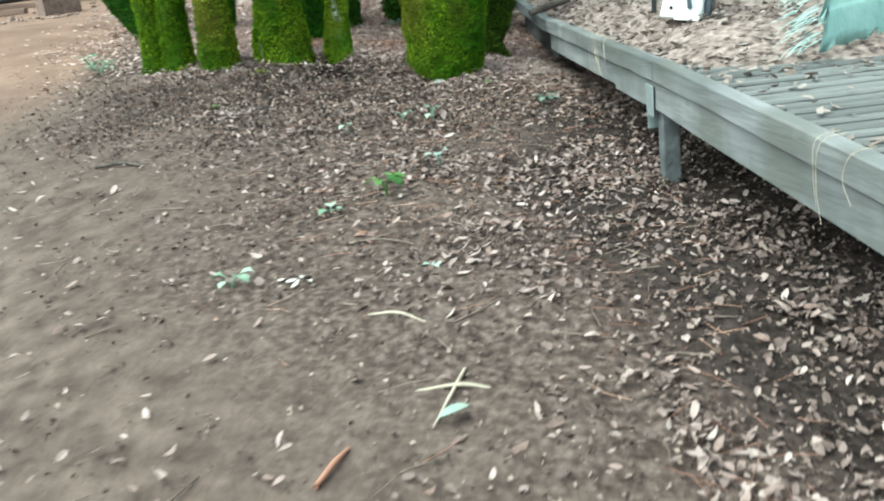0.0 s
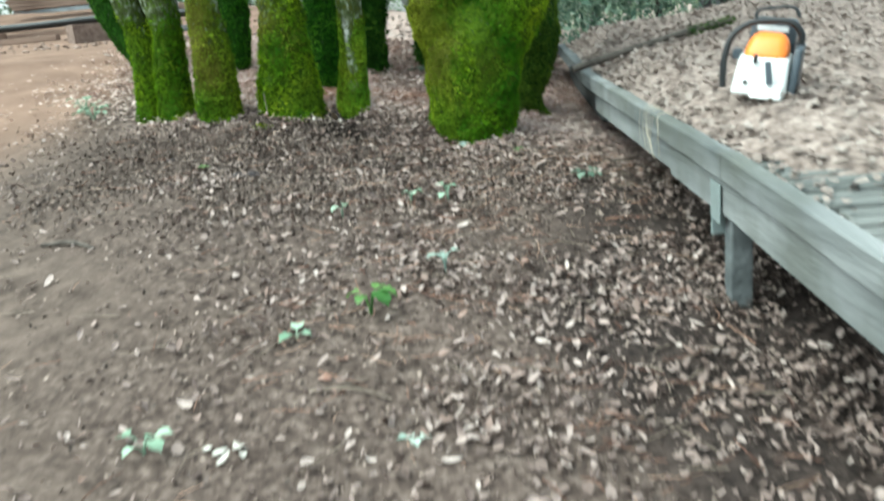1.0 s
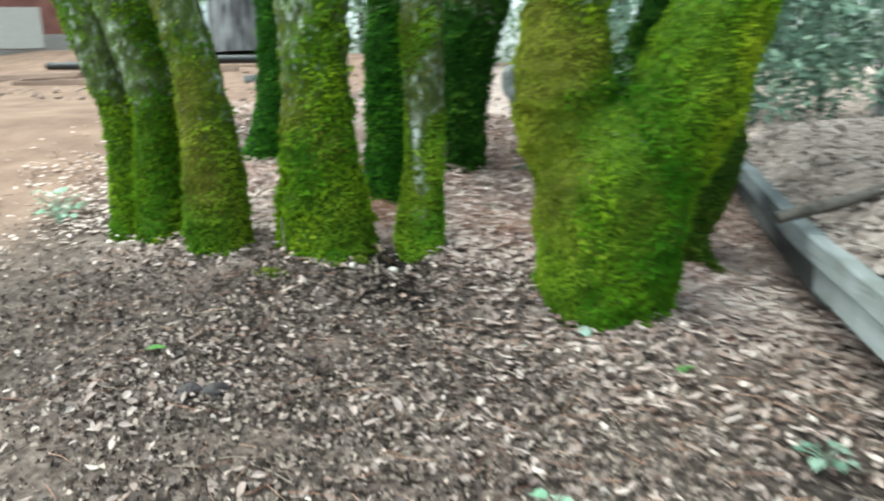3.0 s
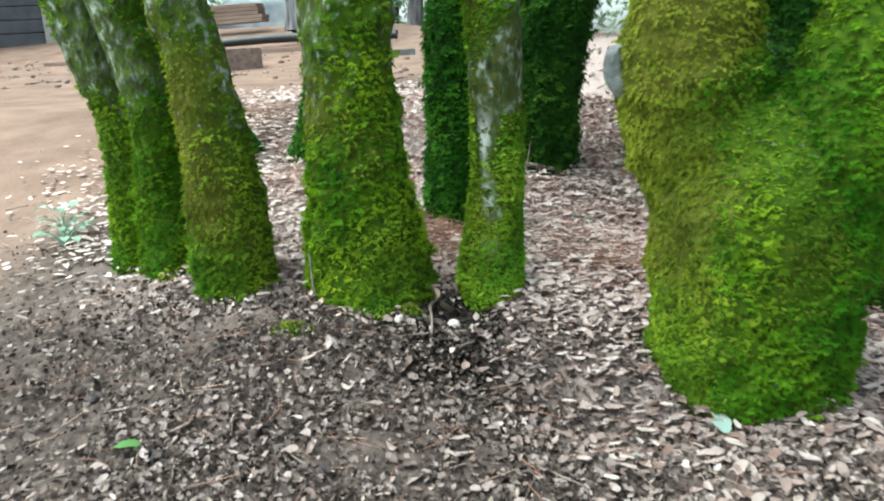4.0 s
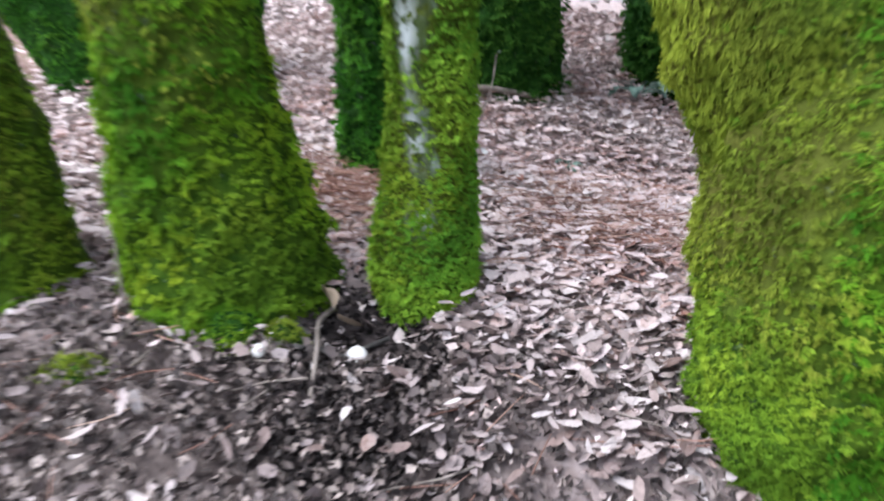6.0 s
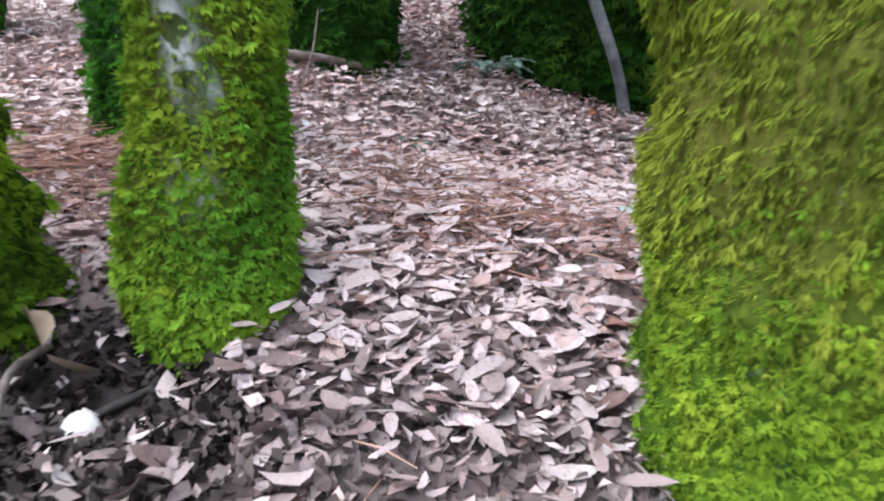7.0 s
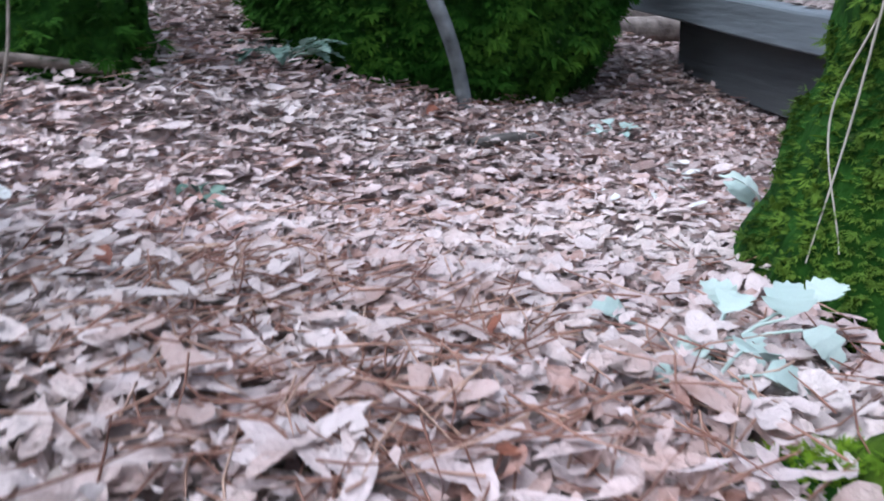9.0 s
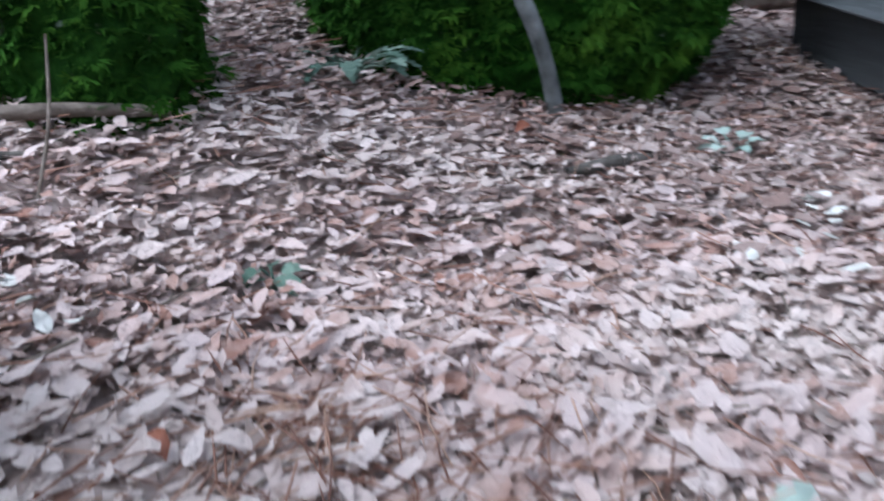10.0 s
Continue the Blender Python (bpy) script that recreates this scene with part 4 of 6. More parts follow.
lr = np.random.default_rng(7)
patchy = lambda a, b: np.clip(0.62 + 0.75 * lumps(a, b, 9, 33, 3, 12), 0.08, 1.5)
x, y = scatter(90000, -2.2, 0.95, 0.8, 4.25, lr, lambda a, b: litter_density(a, b) * patchy(a, b))
v, t = leaf_batch(x, y, ground_z(x, y) + 0.003 + np.minimum(lr.exponential(0.006, len(x)), 0.016), lr, 0.0205, 0.5, "bit", (0.3, 0.75))
tagged(bulk_object("leaf_litter", v, t, LITTER_DARK), "brown and damp fallen oak leaf pieces strewn over dark humus", "leaf litter", kind="stuff")
x, y = scatter(10500, -2.3, 1.15, 0.8, 4.2, lr, lambda a, b: np.clip(0.06 + litter_density(a, b) * patchy(a, b), 0, 1) * (1 - 0.85 * smoothstep(-1.2, -2.0, a)) * (1 - 0.65 * smoothstep(-0.3, -0.6, a) * smoothstep(2.9, 3.3, b)))
v, t = leaf_batch(x, y, ground_z(x, y) + 0.009 + np.minimum(lr.exponential(0.006, len(x)), 0.016), lr, 0.030, 0.42, True, (0.28, 0.52))
tagged(bulk_object("leaf_litter", v, t, LITTER_BANK), "single pale dry oak leaves lying on the humus", "leaf litter", kind="stuff")
x, y = scatter(66000, -2.8, 0.9, 3.3, 6.9, lr, lambda a, b: litter_density(a, b) * smoothstep(3.8, 4.3, b + 0.7 * np.clip(a + 0.5, -0.15, 0.6)))
near = (y < 5.2) & (x > -0.85)
front = y < 4.2 + 0.03 * lr.normal(size=len(y))
rear = ~front & (y > 5.55 + 0.1 * lumps(x, y, 6, 91, 4, 11)) & (x > -0.9) | ~front & (y > 5.2 - 0.25 * smoothstep(0.0, 0.25, x) + 0.10 * lr.normal(size=len(y))) & (x > -0.22 + 0.06 * lr.normal(size=len(y)))
thin = front & (y < 3.98) & (lr.random(len(x)) > np.clip(0.62 + 0.5 * lumps(x, y, 9, 71, 4, 13), 0.12, 1))
x, y, near, front, rear = x[~thin], y[~thin], near[~thin], front[~thin], rear[~thin]
torn = lr.random(len(x)) < 0.4
for sel, fine, lab, mat in ((near & ~front & ~rear & ~torn, True, "pale pinkish-brown dry oak leaves piled under the trees", LITTER), (near & ~front & ~rear & torn, "bit", "torn and crumpled pale oak leaves under the trees", LITTER),
                            (~near & ~front & ~rear, "bit", "pale dry oak leaves spread behind the mossy trunks", LITTER),
                            (front & (x < -0.42 + 0.08 * lumps(x, y, 6, 57, 4, 12)), False, "brown dry oak leaves on the bank", LITTER_BANK),
                            (front & (x >= -0.42 + 0.08 * lumps(x, y, 6, 57, 4, 12)), False, "brownish dry oak leaves spilling down before the forked oak", LITTER_APRON),
                            (rear, "bit", "red-brown oak leaves around the burl-footed trunk", LITTER_BROWN)):
    v, t = leaf_batch(x[sel], y[sel], ground_z(x[sel], y[sel]) + 0.006 + np.minimum(lr.exponential(0.009, sel.sum()), 0.022), lr, (0.029 if mat is LITTER_BANK else 0.036) if fine != "bit" else 0.030, 0.15, fine, (0.27, 0.5) if fine != "bit" else (0.3, 0.7), 0.65)
    tagged(bulk_object("leaf_litter", v, t, mat), lab, "leaf litter", kind="stuff")
y = lr.uniform(-0.4, 5.85, 19000)
x = beam_x(y) + 0.04 + 3.0 * lr.random(19000) ** 1.25
k = (x > beam_x(y) + 0.03) & (lr.random(19000) < 0.12 + 0.88 * smoothstep(1.9, 2.8, y))
x, y = x[k], y[k]
v, t = leaf_batch(x, y, np.maximum(pile_z(x, y), deck_z(y) - 0.015) + np.minimum(lr.exponential(0.008, len(x)), 0.02), lr, 0.028, 0.26, "bit", (0.4, 0.7))
tagged(bulk_object("leaf_litter", v, t, LITTER_DECK), "thick layer of pale dry leaves on the deck", "leaf litter", kind="stuff")
y = 6.0 + 16 * lr.random(15000) ** 1.7
x = lr.uniform(-3.0, 14, 15000)
k = (x > -2.9 + 0.15 * y + lr.normal(0, 0.4, 15000)) & ((y > 6.5) | (x > 0.8) | (lr.random(15000) < 0.3))
x, y = x[k], y[k]
v, t = leaf_batch(x, y, ground_z(x, y) + 0.01, lr, 0.075, 0.3, None)
tagged(bulk_object("leaf_litter", v, t, LITTER_DECK), "leaf carpet of the wood behind the deck", "leaf litter", kind="stuff")
x, y = scatter(52000, -2.3, 1.0, 0.7, 4.6, lr, lambda a, b: np.clip(litter_density(a, b) + 0.25 * (1 - dirt_amount(a, b)), 0.10, 1) * (1 - 0.95 * hollow(a, b)))
v, t = leaf_batch(x, y, ground_z(x, y) + 0.003 + lr.exponential(0.003, len(x)), lr, 0.012, 0.6, None, (0.4, 0.9))
tagged(bulk_object("leaf_crumbs", v, t, CRUMB), "dark crumbled leaf fragments and humus", "leaf litter", kind="stuff")
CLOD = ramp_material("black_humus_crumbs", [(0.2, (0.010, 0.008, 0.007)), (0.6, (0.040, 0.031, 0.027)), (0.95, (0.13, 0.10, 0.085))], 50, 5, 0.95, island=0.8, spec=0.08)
x, y = scatter(46000, -1.7, 0.4, 2.8, 4.15, lr, lambda a, b: smoothstep(-1.65, -1.0, a + 0.1 * lumps(a, b, 6, 81, 4, 12)) * smoothstep(0.4, 0.1, a) * smoothstep(2.8, 3.6, b + 0.15 * lumps(a, b, 6, 82, 3, 9)))
v, t = leaf_batch(x, y, ground_z(x, y) + 0.004 + np.minimum(lr.exponential(0.005, len(x)), 0.014), lr, 0.013, 0.8, None, (0.5, 1.0))
tagged(bulk_object("humus_crumbs", v, t, CRUMB), "dark brown crumbly humus on the bank", "humus", kind="stuff")
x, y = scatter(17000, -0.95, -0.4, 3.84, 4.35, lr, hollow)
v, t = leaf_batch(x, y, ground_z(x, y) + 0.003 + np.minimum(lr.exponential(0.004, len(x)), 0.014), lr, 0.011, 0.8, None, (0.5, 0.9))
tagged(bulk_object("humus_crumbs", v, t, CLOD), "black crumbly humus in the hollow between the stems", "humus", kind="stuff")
x, y = scatter(36000, -1.5, 0.6, 4.0, 5.9, lr, lambda a, b: litter_density(a, b) * smoothstep(3.9, 4.4, b))
v, t = leaf_batch(x, y, ground_z(x, y) + 0.010 + np.minimum(lr.exponential(0.007, len(x)), 0.022), lr, 0.014, 0.5, None, (0.3, 0.8))
tagged(bulk_object("leaf_fragments", v, t, LITTER), "broken bits of pale dry leaf", "leaf litter", kind="stuff")

# ---- small leaves that stand out one by one ----
def leaf_mesh(name, seed, size, material):
    r = np.random.default_rng(seed)
    z = np.zeros(1)
    v, t = leaf_batch(z, z, z, r, size, 0.12)
    me = bpy.data.meshes.new(name)
    me.from_pydata([tuple(p) for p in v], [], [tuple(int(i) for i in f) for f in t])
    me.polygons.foreach_set("use_smooth", [True] * len(me.polygons))
    me.materials.append(material)
    return me


LEAF_ONE = ramp_material("pale_dry_leaf", [(0.15, (0.19, 0.085, 0.055)), (0.4, (0.27, 0.20, 0.17)), (0.7, (0.37, 0.30, 0.27)), (0.95, (0.48, 0.42, 0.385))], 60, 6, 0.55, 0.5, 160, object_random=True, spec=0.4)
carpet = new("oak_leaf_carpet")
tagged(carpet, "loose pale dry oak leaves on the litter", "leaf litter")
one = [leaf_mesh("oak_leaf", 60 + i, 0.031, LEAF_ONE) for i in range(10)]
pr = np.random.default_rng(31)
for i in range(290):
    if i < 200:
        lx, ly = pr.uniform(-0.48, 0.1), pr.uniform(4.12, 5.1)
    else:
        lx, ly = pr.uniform(-1.0, 0.5), pr.uniform(1.3, 4.0)
    if math.hypot(lx + 0.615, ly - 4.17) < 0.13:
        lx += 0.25
    ob = new("oak_leaf", one[i % 10])
    ob.parent = carpet
    ob.matrix_basis = pose(lx, ly, float(ground_z(lx, ly)) + pr.uniform(0.012, 0.022), pr.uniform(-14, 14), pr.uniform(-14, 14), pr.uniform(0, 360)) @ Matrix.Scale(pr.uniform(0.6, 0.95) if i < 200 else pr.uniform(0.6, 0.95), 4)


# ---- needles and twigs ----
def strips(x, y, z, L, Wd, r, rise=0.12):
    """Thin bent three-sided needles."""
    n = len(x)
    yaw, bend, tip = r.uniform(0, 6.283, n), r.normal(0, 0.25, n), r.normal(0, rise, n)
    d = np.stack([np.cos(yaw), np.sin(yaw), tip], -1)
    s = np.stack([-np.sin(yaw), np.cos(yaw), np.zeros(n)], -1)
    o = np.stack([x, y, z], -1)
    rows = []
    for u in (-0.5, 0.0, 0.5):
        c = o + d * (u * L)[:, None] + s * (bend * L * (0.25 - u * u))[:, None]
        w = Wd * (1.0 if u < 0.4 else 0.4)
        rows += [c - s * w / 2, c + s * w / 2, c + np.array([0, 0, 1.0]) * w * 0.8]
    v = np.stack(rows, 1).reshape(-1, 3)
    f = []
    for a in (0, 3):
        for k in range(3):
            j = (k + 1) % 3
            f += [(a + k, a + j, a + 3 + j), (a + k, a + 3 + j, a + 3 + k)]
    t = (np.arange(n)[:, None, None] * 9 + np.array(f)[None]).reshape(-1, 3)
    return v, t


nr = np.random.default_rng(9)
x, y = scatter(12000, -1.4, 0.6, 4.3, 6.2, nr, lambda a, b: 0.10 + 0.5 * smoothstep(0.6, 1.6, lumps(a, b, 10, 5, 5, 14)))
x, y = np.append(x, nr.normal(-0.40, 0.11, 240)), np.append(y, nr.normal(4.66, 0.10, 240))
for nx_, ny_, n_ in ((-0.37, 4.49, 70), (-0.24, 4.60, 50), (-0.43, 4.72, 50), (-0.33, 4.46, 45)):
    x, y = np.append(x, nr.normal(nx_, 0.05, n_)), np.append(y, nr.normal(ny_, 0.04, n_))
x, y = np.append(x, nr.normal(-0.76, 0.08, 800)), np.append(y, nr.normal(4.53, 0.07, 800))
v, t = strips(x, y, ground_z(x, y) + 0.016 + np.minimum(nr.exponential(0.008, len(x)), 0.02), nr.uniform(0.03, 0.085, len(x)), 0.0016, nr)
tagged(bulk_object("pine_needles", v, t, NEEDLE), "rust-brown fallen pine needles among the leaves", "pine needles", kind="stuff")
x, y = scatter(2600, -1.6, 0.6, 0.8, 4.1, nr, lambda a, b: litter_density(a, b))
v, t = strips(x, y, ground_z(x, y) + 0.008 + nr.exponential(0.006, len(x)), nr.uniform(0.04, 0.12, len(x)), 0.0016, nr)
tagged(bulk_object("pine_needles", v, t, NEEDLE), "scattered dry needles and grass stalks on the humus", "pine needles", kind="stuff")
x, y = scatter(900, -2.4, 0.6, 0.8, 5.8, nr, lambda a, b: 0.15 + 0.85 * litter_density(a, b))
v, t = strips(x, y, ground_z(x, y) + 0.010, nr.uniform(0.05, 0.16, len(x)), 0.0035, nr, 0.08)
tagged(bulk_object("small_twigs", v, t, TWIG), "short dead twigs scattered through the litter", "twigs", kind="stuff")


def rod(name, pts, material, label, category, seed=1, n_ring=26, seg=10, group=""):
    v, f = tube(pts, n_ring, seg, seed, 0.05)
    c0, c1 = len(v), len(v) + 1
    v = np.vstack([v, np.array(pts[0][:3])[None], np.array(pts[-1][:3])[None]])
    faces = lattice(v, f) + [(c0, (k + 1) % seg, k) for k in range(seg)] + [(c1, len(v) - 2 - seg + k, len(v) - 2 - seg + (k + 1) % seg) for k in range(seg)]
    ob = mesh_object(name, v, faces, material)
    if label:
        tagged(ob, label, category, group)
    return ob


def on_ground(x, y, dz=0.0):
    return (x, y, float(ground_z(x, y)) + dz)


STRAW = plain("straw", (0.42, 0.37, 0.29), 0.6)
DARKTWIG = ramp_material("damp_branch", [(0.3, (0.03, 0.026, 0.022)), (0.7, (0.12, 0.105, 0.09))], 30, 6, 0.9, 0.6, 110)
rod("fallen_branch", [(*on_ground(-1.02, 5.11, 0.020), 0.008), (*on_ground(-0.90, 5.17, 0.026), 0.009), (*on_ground(-0.80, 5.225, 0.03), 0.010), (*on_ground(-0.71, 5.262, 0.034), 0.0095), (*on_ground(-0.59, 5.325, 0.024), 0.008)], TWIG,
    "bare grey fallen branch lying before a mossy trunk", "branch", 3)
rod("fallen_branch", [(*on_ground(-1.05, 5.02, 0.016), 0.005), (*on_ground(-0.86, 5.13, 0.022), 0.006), (*on_ground(-0.72, 5.19, 0.018), 0.004)], DARKTWIG, "thin dark fallen branch lying in the leaves", "branch", 33)
for k_, (bx, by, tx, tz) in enumerate(((-0.40, 5.95, -0.35, 0.26), (-0.415, 5.97, -0.385, 0.22), (-0.37, 5.94, -0.29, 0.24))):
    rod("splintered_branch", [(*on_ground(bx, by, -0.01), 0.011), (*on_ground((bx + tx) / 2, by + 0.02, tz / 2), 0.008), (*on_ground(tx, by + 0.03, tz), 0.004)], STRAW, "pale splintered dead branch stuck upright in the litter", "branch", 34 + k_, 18, 9, "splintered branches")
for k_, (ax_, ay_, bx, by, bz, rad_) in enumerate(((-0.665, 4.86, -0.70, 5.05, 0.30, 0.0016), (-0.70, 5.12, -0.66, 5.18, 0.16, 0.0018), (-0.74, 5.10, -0.80, 5.16, 0.12, 0.0016))):
    rod("dry_stalk", [(*on_ground(ax_, ay_, -0.005), rad_ * 1.2), (*on_ground((ax_ + bx) / 2 + 0.01, (ay_ + by) / 2, bz * 0.55), rad_), (*on_ground(bx, by, bz), rad_ * 0.6)], TWIG, "thin dry upright stalk rising from the litter", "stalk", 44 + k_, 14, 7, "upright stalks")
rod("leaning_stick", [(-0.02, 5.61, float(ground_z(-0.02, 5.61)) - 0.01, 0.015), (-0.045, 5.575, 1.10, 0.013), (-0.095, 5.55, 1.24, 0.014), (-0.14, 5.56, 1.36, 0.012)], GREYBARK,
    "bare grey stick leaning on a dark mossy foot", "stick", 4)
rod("dry_stalk", [(*on_ground(-0.675, 4.19, 0.02), 0.0035), (*on_ground(-0.668, 4.13, 0.035), 0.0032), (*on_ground(-0.645, 4.07, 0.025), 0.0028), (*on_ground(-0.625, 3.99, 0.006), 0.002)], TWIG,
    "pale dry stalk hanging over the bank", "stalk", 5)
rod("dry_stalk", [(*on_ground(-0.93, 4.1, 0.11), 0.002), (*on_ground(-0.925, 4.09, 0.05), 0.002), (*on_ground(-0.92, 4.085, 0.0), 0.002)], TWIG, "thin bent dry stalk against the moss", "stalk", 6)
for k, (a, b, c) in enumerate((((0.118, 4.722, 1.23), (0.098, 4.722, 1.118), (0.057, 4.706, 1.006)), ((0.116, 4.726, 1.21), (0.098, 4.745, 1.135), (0.072, 4.684, 1.02)))):
    rod("dry_stalk", [(*a, 0.0011), (*b, 0.001), (*c, 0.0006)], STRAW, "straw-coloured pine needle hanging on the mossy stem", "stalk", 7 + k, group="hanging needles")

for k, (pa, pb, pc) in enumerate((((-0.74, 4.16), (-0.68, 4.12), (-0.60, 4.07)), ((-0.60, 4.2), (-0.63, 4.14), (-0.64, 4.06)), ((-0.72, 4.08), (-0.66, 4.09), (-0.58, 4.12)))):
    rod("bare_root", [(*on_ground(*pa, 0.004), 0.004), (*on_ground(*pb, 0.012), 0.0035), (*on_ground(*pc, 0.0), 0.002)], DARKTWIG, "thin bare root in the dark hollow", "root", 60 + k, 14, 8, "bare roots")

# the branch on the deck, with moss on its end
SX = [(0.43, 4.25, 1.135, 0.017), (0.6, 4.29, 1.172, 0.019), (0.8, 4.42, 1.208, 0.015), (1.05, 4.60, 1.245, 0.018), (1.27, 4.74, 1.272, 0.012)]
branch = rod("mossy_branch", SX, DARKTWIG, "dead branch with a mossy end resting on the deck", "branch", 11, 40, 12)
v, f = tube(SX, 40, 12, 11, 0.05)
br_ = np.random.default_rng(3)
p, nn = surface_samples(v, f, 1500, br_)
k = p[:, 0] > 1.0
moss_coat(p[k], nn[k], 0.012, br_, MOSS_DARK, branch)

# ---- seedlings ----
LEAF_GREEN = ramp_material("green_leaf", [(0.3, (0.055, 0.15, 0.035)), (0.7, (0.13, 0.27, 0.07))], 30, 4, 0.5, translucent=0.3, object_random=True)
LEAF_PALE = ramp_material("pale_green_leaf", [(0.3, (0.24, 0.33, 0.28)), (0.7, (0.40, 0.48, 0.42))], 30, 4, 0.7, translucent=0.2, object_random=True)
LEAF_MINT = ramp_material("mint_leaf", [(0.3, (0.38, 0.46, 0.40)), (0.7, (0.53, 0.60, 0.52))], 30, 4, 0.7, translucent=0.2, object_random=True)
LEAF_SAGE = ramp_material("sage_leaf", [(0.3, (0.16, 0.27, 0.18)), (0.7, (0.34, 0.46, 0.35))], 30, 4, 0.7, translucent=0.2, object_random=True)

LEAF_DULL = ramp_material("dull_green_leaf", [(0.3, (0.085, 0.14, 0.10)), (0.7, (0.19, 0.26, 0.20))], 30, 4, 0.7, translucent=0.2, object_random=True)


def lobed_leaf(name, material, lobes, seed, wide=0.41):
    """A cupped leaf about 1 long with rounded teeth."""
    r = np.random.default_rng(seed)
    n = 4 * lobes + 3
    rib, left, right = [], [], []
    for i in range(n):
        u = i / (n - 1)
        w = wide * max(0.0, math.sin(math.pi * u ** 0.72)) ** 0.85 * (1 + 0.12 * math.sin(u * lobes * 6.283)) 
        zc = 0.10 * math.sin(3.0 * u) - 0.12 * u * u
        rib.append((0, u, zc))
        left.append((-w, u + 0.05 * math.sin(u * lobes * 6.283), zc + 0.25 * w + r.normal(0, 0.012)))
        right.append((w, u + 0.05 * math.sin(u * lobes * 6.283), zc + 0.25 * w + r.normal(0, 0.012)))
    verts = rib + left + right
    faces = []
    for i in range(n - 1):
        faces += [(i, i + 1, n + i + 1, n + i), (i + 1, i, 2 * n + i, 2 * n + i + 1)]
    me = bpy.data.meshes.new(name)
    me.from_pydata(verts, [], faces)
    me.polygons.foreach_set("use_smooth", [True] * len(me.polygons))
    me.materials.append(material)
    return me


def seedling(label, x, y, spots, material, lobes, seed, stem_material=None, wide=0.41):
    """A small plant: each leaf as (dx, dy, height, length, heading, pitch)."""
    root = new("seedling")
    root.matrix_basis = pose(*on_ground(x, y, 0.0))
    tagged(root, label, "plant", "seedlings on the bank")
    me = lobed_leaf("leaf", material, lobes, seed, wide)
    for k, (dx, dy, h, size, heading, pitch) in enumerate(spots):
        ob = new("leaf", me)
        ob.parent = root
        ob.matrix_basis = pose(dx, dy, h, pitch, 0, heading) @ Matrix.Scale(size, 4)
        v, f = tube([(0, 0, -0.01, 0.0018), (dx * 0.5, dy * 0.5, h * 0.8, 0.0015), (dx, dy, h, 0.0012)], 6, 6, seed + k, 0.02)
        mesh_object("stalk", v, lattice(v, f), stem_material or material, root)
    return root


def ring(n, rad, h, size, seed, pitch=-5):
    r = random.Random(seed)
    out = []
    for i in range(n):
        a = 360 * i / n + r.uniform(-25, 25)
        d = rad * r.uniform(0.4, 1)
        out.append((-math.sin(radians(a)) * d, math.cos(radians(a)) * d, h * r.uniform(0.6, 1.3), size * r.uniform(0.75, 1.2), a, pitch + r.uniform(-18, 18)))
    return out


seedling("small bright green seedling with lobed leaves", -0.235, 2.33, ring(5, 0.035, 0.05, 0.05, 1), LEAF_GREEN, 3, 1)
seedling("pale green seedling among dark leaves", -0.075, 2.60, ring(4, 0.02, 0.05, 0.035, 2), LEAF_PALE, 2, 2)
seedling("pale green upright seedling", -0.092, 3.145, ring(5, 0.02, 0.05, 0.034, 12), LEAF_SAGE, 2, 3)
seedling("small dull green seedling", -0.208, 3.095, ring(4, 0.02, 0.04, 0.03, 3), LEAF_SAGE, 2, 4)
seedling("green grass-like sprout beside dry leaves", -0.6, 1.86, ring(5, 0.03, 0.025, 0.034, 4), LEAF_SAGE, 2, 5)
seedling("small green weed by the trodden dirt", -0.39, 2.225, ring(3, 0.02, 0.015, 0.035, 5), LEAF_SAGE, 2, 6)
seedling("small grey-green weed near the deck", 0.396, 3.496, ring(8, 0.04, 0.025, 0.034, 6), LEAF_DULL, 2, 7)
seedling("pale upright seedling by the dry stalks", -0.405, 2.948, ring(3, 0.012, 0.045, 0.032, 21), LEAF_SAGE, 2, 21)
seedling("pale grey weed in the trodden dirt", -0.10, 1.864, ring(4, 0.015, 0.012, 0.022, 22), LEAF_PALE, 2, 22)
seedling("yellow-green moss sprout before the forked oak", 0.16, 3.76, ring(6, 0.012, 0.02, 0.02, 7), LEAF_GREEN, 1, 8)
seedling("pale mint-green seedling with toothed leaves beside moss", -0.088, 4.612, [(-0.055, 0.03, 0.028, 0.034, 65, 25), (-0.02, 0.0, 0.026, 0.038, 150, -25), (0.01, -0.005, 0.024, 0.038, 185, -30), (0.02, 0.02, 0.028, 0.034, 300, 15),
          (0.055, -0.01, 0.032, 0.036, 330, 35), (0.06, -0.02, 0.026, 0.04, 210, -35), (0.085, 0.0, 0.036, 0.032, 285, 20), (0.03, 0.03, 0.028, 0.032, 20, 30)], LEAF_MINT, 4, 9, wide=0.5)
seedling("pale mint-green toothed seedling in the leaves", -0.135, 4.535, ring(6, 0.035, 0.022, 0.036, 9, -12), LEAF_MINT, 4, 10, wide=0.5)
seedling("small folded green leaf plant in the litter", -0.474, 5.03, ring(5, 0.012, 0.025, 0.030, 10, -25), LEAF_DULL, 2, 11)
seedling("frosted blue-green seedling in dry leaves", 0.19, 5.40, ring(7, 0.04, 0.025, 0.03, 11, 10), LEAF_PALE, 3, 12)
